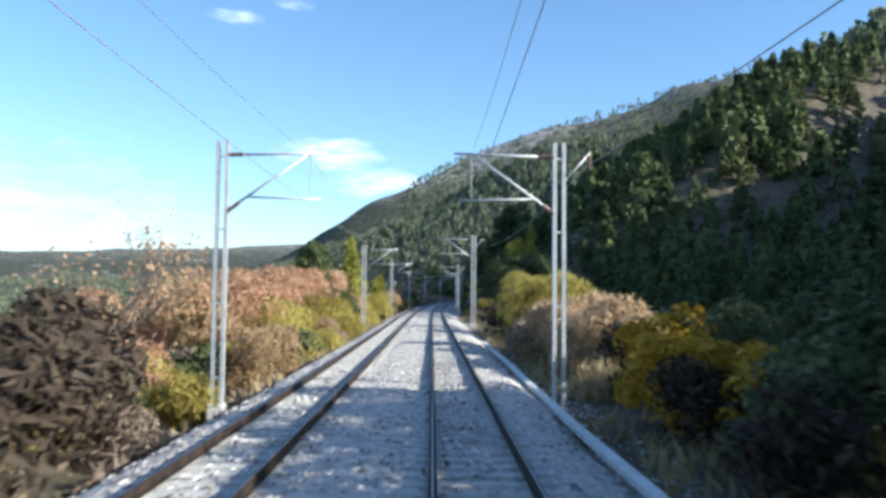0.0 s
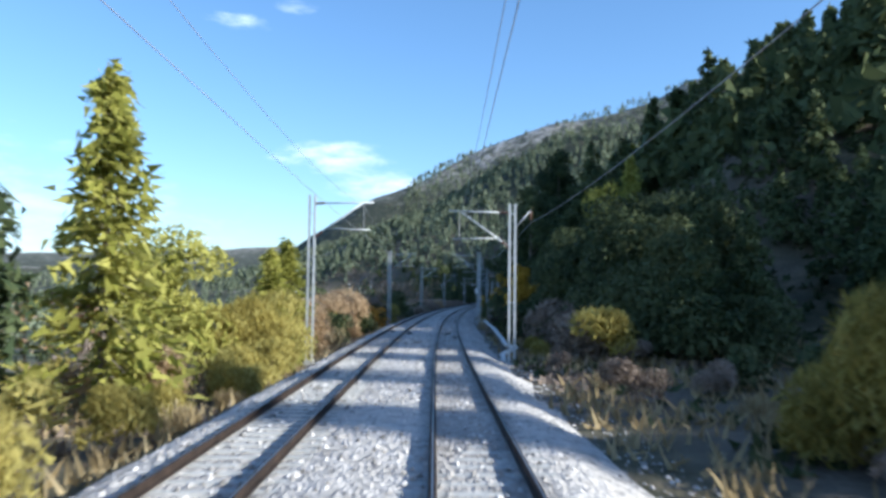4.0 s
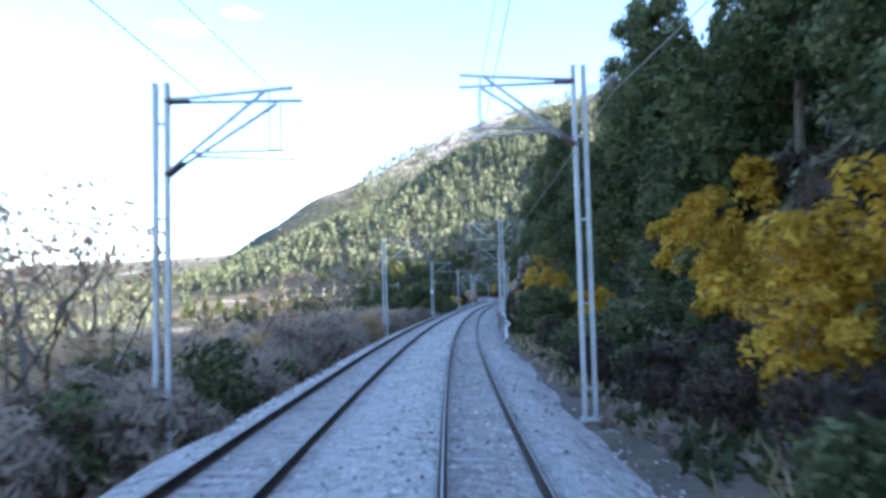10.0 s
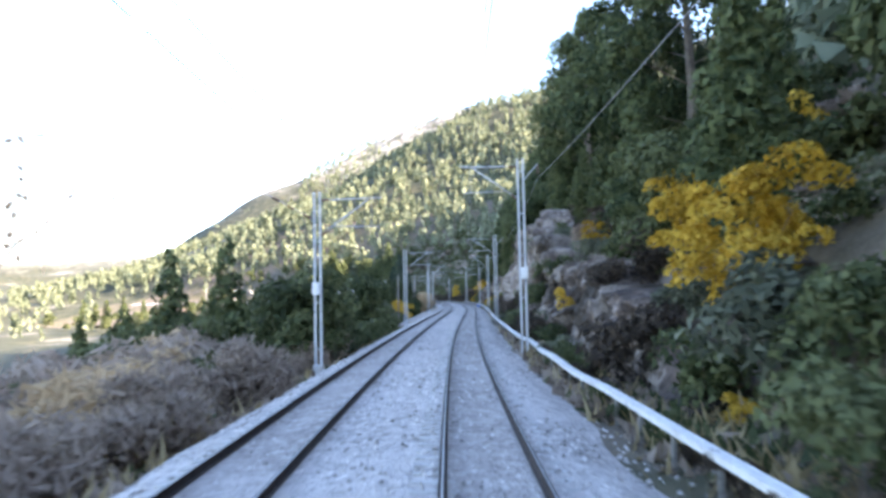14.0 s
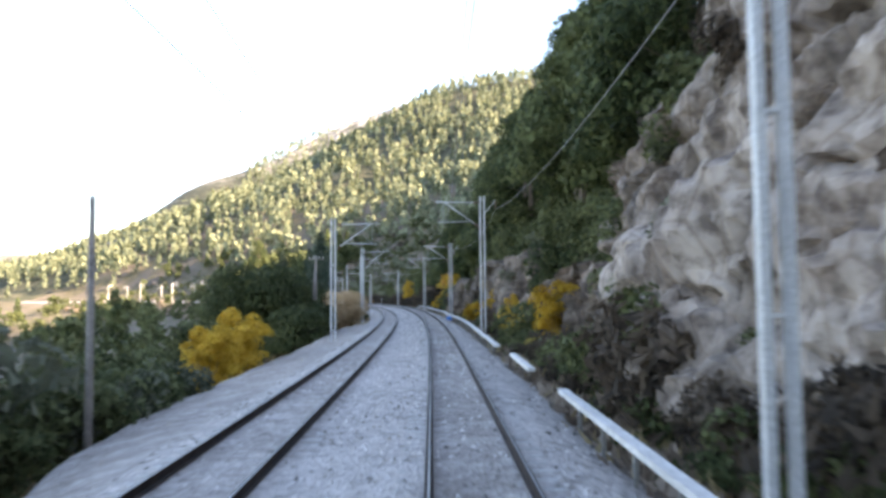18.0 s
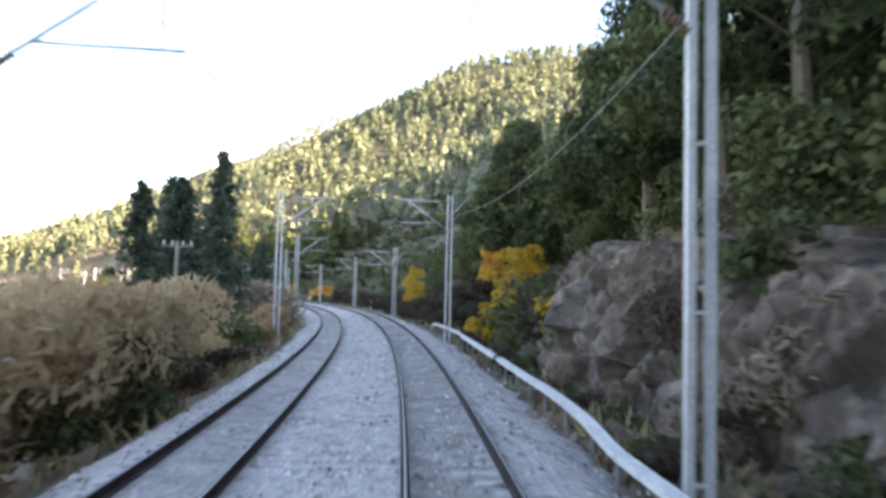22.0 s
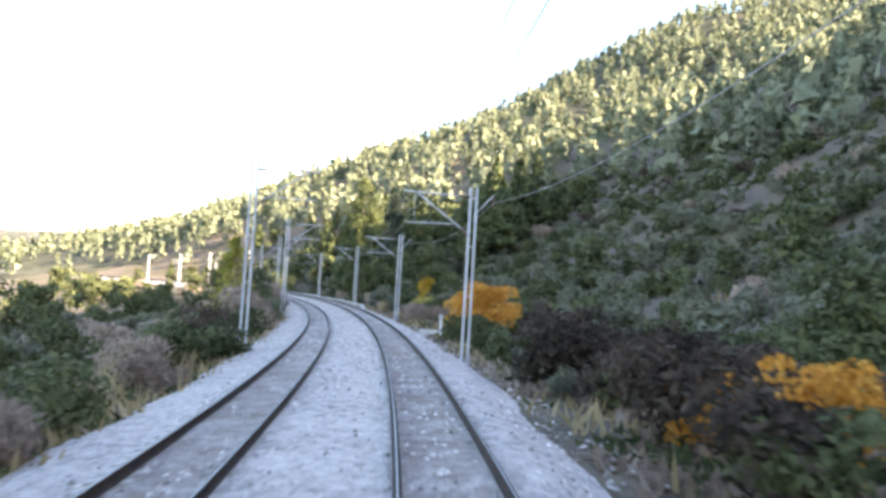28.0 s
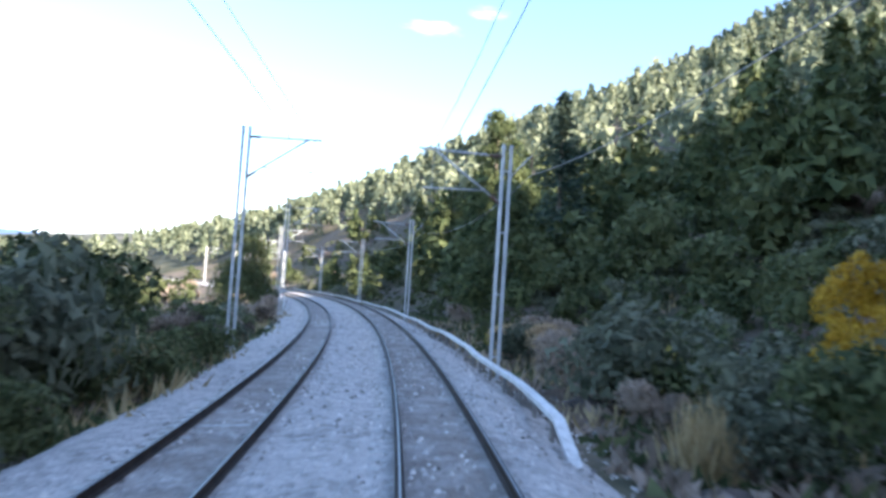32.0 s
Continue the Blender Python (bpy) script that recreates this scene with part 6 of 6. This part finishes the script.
scatter(10, 378, 402, 4.5, 5.8, (("dark", 1), ("ever", 1)), 0.7, 1.1)
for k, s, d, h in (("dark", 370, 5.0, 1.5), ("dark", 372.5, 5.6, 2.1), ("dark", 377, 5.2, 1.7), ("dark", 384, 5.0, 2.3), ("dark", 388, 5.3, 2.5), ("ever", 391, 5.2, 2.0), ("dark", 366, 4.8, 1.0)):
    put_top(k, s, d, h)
scatter(18, 330, 372, 4.4, 5.6, (("dark", 2), ("ever", 1)), 0.5, 0.9)
scatter(22, 470, 545, -9.2, -7.9, (("dark", 2), ("drybroom", 1)), 0.5, 0.75)
scatter(50, 325, 398, -13, -7.8, (("ever", 5), ("ash", 1), ("grey", 2)), 0.7, 1.2)
scatter(60, 325, 420, -30, -13, (("ever", 5), ("ash", 4), ("grey", 2), ("pine", 1)), 0.8, 1.3)
scatter(34, 400, 430, -26, -14.0, (("ash", 1), ("ever", 4), ("grey", 1)), 0.6, 0.9)
scatter(20, 430, 450, -26, -12, (("ash", 3), ("ever", 4)), 0.6, 0.95)
scatter(22, 447, 500, -26, -13.5, (("ever", 4), ("tan", 3), ("grey", 2)), 0.7, 1.0)
scatter(66, 456, 560, -16, -7.9, (("tan", 8), ("drybroom", 1), ("ever", 2)), 0.7, 1.2)
scatter(100, 545, 720, -13, -7.9, (("ever", 5), ("grey", 2), ("drybroom", 2), ("dark", 3)), 0.7, 1.2)
scatter(110, 545, 730, -38, -13, (("ash", 2), ("ever", 5), ("grey", 2), ("drybroom", 2)), 0.8, 1.3)
scatter(110, 715, 900, -34, -8.0, (("ash", 3), ("ever", 3), ("drybroom", 3)), 0.7, 1.3)
# dark spur ahead and tall trees over the cutting
scatter(110, 708, 800, 11, 48, (("pine", 2), ("ash", 5), ("grey", 2)), 1.2, 1.9)
scatter(50, 330, 505, 12, 26, (("pine", 4), ("ash", 2)), 0.8, 1.2)
for k, s, d, h in (("gold", 176, 5.9, 2.2), ("gold", 181, 7.8, 7.0), ("gold", 171, 7.8, 6.0), ("gold", 166, 8.0, 6.6), ("gold", 159, 6.6, 4.2)):
    put_top(k, s, d, h, 0.8)
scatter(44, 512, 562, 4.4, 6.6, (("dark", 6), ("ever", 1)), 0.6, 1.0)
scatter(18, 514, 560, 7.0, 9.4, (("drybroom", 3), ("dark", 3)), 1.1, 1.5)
scatter(30, 396, 472, 8.6, 11.5, (("ash", 3), ("ever", 3), ("dark", 2)), 0.8, 1.2)
for k, s, d, h in (("gold", 276, 8.2, 7.0), ("gold", 270, 7.4, 4.5), ("gold", 262, 7.2, 5.0), ("rust", 588, 6.4, 1.3), ("rust", 585, 7.2, 1.9)):
    put_top(k, s, d, h, 0.8)
# tall pines over the cutting
for k, s, d, h in (("pine", 298, 14.5, 20.0), ("pine", 404, 12.5, 24.0), ("pine", 412, 12.0, 23.0), ("pine", 420, 13.0, 26.0), ("pine", 429, 12.0, 25.0), ("pine", 437, 13.5, 27.0), ("pine", 446, 13.0, 26.0), ("pine", 455, 12.0, 24.0), ("pine", 463, 13.0, 26.0), ("pine", 472, 12.0, 23.0), ("pine", 480, 13.0, 24.0), ("pine", 490, 13.5, 22.0)):
    put_top(k, s, d, h)
scatter(40, 354, 402, 4.25, 5.1, (("dark", 3), ("ever", 3)), 0.4, 0.75)
scatter(120, 264, 500, 3.55, 4.4, (("dark", 4), ("ever", 3), ("drybroom", 2)), 0.22, 0.42)
for k, s, d, h in (("gold", 18.5, 5.3, 2.3), ("gold", 21, 5.9, 2.6), ("gold", 14.5, 6.3, 1.6), ("gold", 16, 6.9, 1.8)):
    put_top(k, s, d, h)
# shrubs rooted on the ledges of the cliff
for i in range(90):
    q = RNG.uniform(318, 486) if i % 2 else RNG.uniform(345, 402)
    tall = float(np.interp(q, *FACE))
    f = RNG.uniform(0.12, 0.9)
    d = float(rock_out(np.array([q]), np.array([f]), np.array([tall]))[0]) + 0.25
    key = RNG.choices(("ever", "grey", "dark", "drybroom", "gold"), (5, 3, 3, 3, 0.5))[0]
    put(key, q, d, RNG.uniform(0.4, 0.9), lift=-0.9 + tall * f - 0.35 - (ground_at(q, d) - at(q, d).z))
# belts of trees down the valley side
scatter(80, 150, 480, -110, -35, (("ash", 3), ("ever", 3), ("drybroom", 5)), 1.1, 1.6)
scatter(100, 480, 900, -110, -34, (("ash", 4), ("ever", 3), ("grey", 2), ("pine", 1)), 1.2, 2.0)
scatter(50, -20, 110, -80, -24, (("ash", 1), ("broom", 3), ("tan", 3)), 1.0, 1.4)
# shade trees where the hill begins, dark undergrowth and the trees by the gravel verge
for k, s, d, h in (("ash", 125, 12.5, 9.0), ("ash", 128.5, 11.6, 9.5), ("ash", 132, 11.2, 9.5), ("ash", 135.5, 11.8, 10.0), ("ash", 139, 11.2, 9.0), ("ash", 130, 15.5, 12.0), ("ash", 136, 15.5, 12.5),
                   ("ash", 441, -13.2, 5.4), ("ash", 437, -15.0, 6.0), ("ash", 446, -13.6, 5.0), ("ever", 443, -12.2, 2.4), ("ever", 448, -12.4, 2.6), ("ash", 452, -15.0, 5.2), ("ever", 439, -12.4, 2.0), ("ever", 435, -12.6, 2.2)):
    put_top(k, s, d, h)
scatter(44, 205, 264, 4.6, 7.2, (("dark", 5), ("ever", 2)), 0.45, 0.85)
build_far()


# ---- low growth between the bushes ----
def build_growth(name, label, leaf, seed, n, bands, size, stand):
    rng = np.random.default_rng(seed)
    S, D = [], []
    tot = sum(b[4] for b in bands)
    for s0, s1, d0, d1, w in bands:
        m = int(n * w / tot)
        S.append(rng.uniform(s0, s1, m))
        D.append(d0 + (d1 - d0) * rng.random(m) ** (1.3 if d0 > 0 else 0.77))
    S, D = np.concatenate(S), np.concatenate(D)
    P = grid_xyz(S, D, 0)
    keep = vnoise(P[:, 0], P[:, 1], 4.0, seed) > -0.35
    S, D, P = S[keep], D[keep], P[keep]
    P[:, 2] += land(S, D, P[:, 0], P[:, 1])
    k = 6
    C = np.repeat(P, k, 0) + rng.normal(0, size * 0.8, (len(P) * k, 3)) * np.array([1, 1, 0.3])
    m = len(C)
    L = size * rng.uniform(0.6, 1.6, (m, 1)) * (1 + np.repeat(np.clip((np.abs(D) - 12) / 30, 0, 1.6), k)[:, None])
    t = unit(rng.normal(0, 0.6, (m, 3)) + np.array([0, 0, stand]))
    b = unit(np.cross(t, rng.normal(size=(m, 3))))
    w = L * (0.5 if stand < 0.8 else 0.16)
    Q = np.stack([C - t * L * 0.2 - b * w, C - t * L * 0.2 + b * w, C + t * L * 1.1], 1).reshape(-1, 3)
    o = new(name, mesh_data(name, Q, np.arange(m * 3).reshape(m, 3), leaf))
    tagged(o, label, "undergrowth", kind="stuff")


build_growth("low_scrub", "low dark evergreen scrub covering the banks", L_OLIVE, 71, 30000,
             [(0, 140, 5.5, 60, 2), (125, 320, 5.0, 45, 5), (310, 490, 9.0, 40, 5), (485, 730, 4.4, 75, 11), (115, 306, 3.9, 7.5, 2), (306, 491, 3.6, 5.4, 3.0), (491, 730, 3.9, 7.5, 2), (170, 460, -30, -6.9, 3), (540, 760, -30, -6.9, 4), (730, 900, 5, 40, 2)], 0.29, 0.5)
build_growth("dry_grass", "dry straw-coloured grass on the verges", L_STRAW, 72, 15000,
             [(-10, 140, 3.6, 22, 3), (-10, 200, -30, -6.7, 5), (200, 420, -26, -6.8, 3), (420, 720, -16, -6.7, 3), (600, 720, 3.8, 30, 0.6), (190, 306, 4.2, 9, 0.6), (110, 306, 3.6, 6.5, 0.7), (306, 491, 3.4, 5.2, 1.2), (491, 720, 3.6, 6.5, 0.5)], 0.40, 1.2)
build_growth("dead_brush", "grey-brown dead brush and leaf litter", L_DRY, 73, 21000,
             [(0, 200, -26, -7, 2), (200, 340, -32, -7, 6), (110, 306, 4.0, 14, 1.2), (110, 306, 3.6, 7, 0.8), (306, 491, 3.3, 5.4, 4.5), (491, 720, 3.6, 7, 2), (480, 720, 4.4, 20, 2), (420, 760, -24, -7, 3)], 0.30, 0.7)


# ---- woods on the slopes ----
def crowns(rng, x, y, z, k, leaf):
    """Loose sprays for many small pines, k to a tree."""
    n = len(x)
    H = rng.uniform(6.0, 13.0, n)
    R = H * rng.uniform(0.18, 0.31, n)
    f = rng.random((n, k)) ** 0.8
    a = rng.uniform(0, 6.283, (n, k))
    rr = R[:, None] * (1.0 - f) ** 0.8 * rng.uniform(0.45, 1.05, (n, k)) + 0.2
    C = np.stack([x[:, None] + rr * np.cos(a), y[:, None] + rr * np.sin(a), z[:, None] + H[:, None] * (0.10 + 0.90 * f)], -1).reshape(-1, 3)
    m = len(C)
    out = np.stack([np.cos(a), np.sin(a), 0.3 + 0 * a], -1).reshape(-1, 3)
    nrm = unit(out + rng.normal(0, 0.5, (m, 3)))
    t = unit(np.cross(nrm, rng.normal(size=(m, 3))))
    b = np.cross(nrm, t)
    sz = (np.repeat(H, k) * leaf * rng.uniform(0.6, 1.3, m))[:, None]
    return np.stack([C - t * sz - b * sz * 0.8, C - t * sz + b * sz * 0.8, C + t * sz * 1.2], 1).reshape(-1, 3)


def build_woods():
    rng = np.random.default_rng(3)
    S = np.concatenate([rng.uniform(90, 640, 4700), rng.uniform(560, 1150, 4900)])
    D = np.concatenate([28 + 385 * rng.random(4700) ** 1.1, 45 + 380 * rng.random(4900) ** 0.85])
    P = grid_xyz(S, D, 0)
    x, y = P[:, 0], P[:, 1]
    far = np.concatenate([rng.uniform(-250, 520, 500), rng.uniform(-60, 1150, 4200), rng.uniform(-900, -60, 3000)]), np.concatenate([rng.uniform(1250, 1650, 500), rng.uniform(1250, 1840, 4200), rng.uniform(250, 1500, 3000)])
    x, y = np.concatenate([x, far[0]]), np.concatenate([y, far[1]])
    z, s, d = hill_height(x, y)
    keep = ((d > 28) | (d < -110) | (s > 1000)) & (vnoise(x, y, 45, 61) > -0.75) & ((d > 70) | (s < 560) | (s > 760)) & ((s > 114 + 0.3 * np.maximum(d - 55, 0)) | (d < -100))
    x, y, z = x[keep], y[keep], z[keep]
    # same pines: darker colour stands for shade up close, paler for far sun
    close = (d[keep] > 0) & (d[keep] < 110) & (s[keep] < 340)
    for name, label, Q, leaf in (("far_woods", "pine woods covering the mountain slope, sun and haze put into their colour", crowns(rng, x[~close], y[~close], z[~close], 36, 0.115), L_LIT_WOODS),
                                 ("slope_woods", "pine woods on the flank above the railway, darkened for shade", crowns(rng, x[close], y[close], z[close], 100, 0.078), L_PINE)):
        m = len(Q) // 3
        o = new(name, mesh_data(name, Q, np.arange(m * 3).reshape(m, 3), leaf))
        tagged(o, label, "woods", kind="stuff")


build_woods()
for made in KIND.values():                       # the patterns themselves are not part of the place
    for o in made:
        for c in list(o.children_recursive) + [o]:
            bpy.data.objects.remove(c)
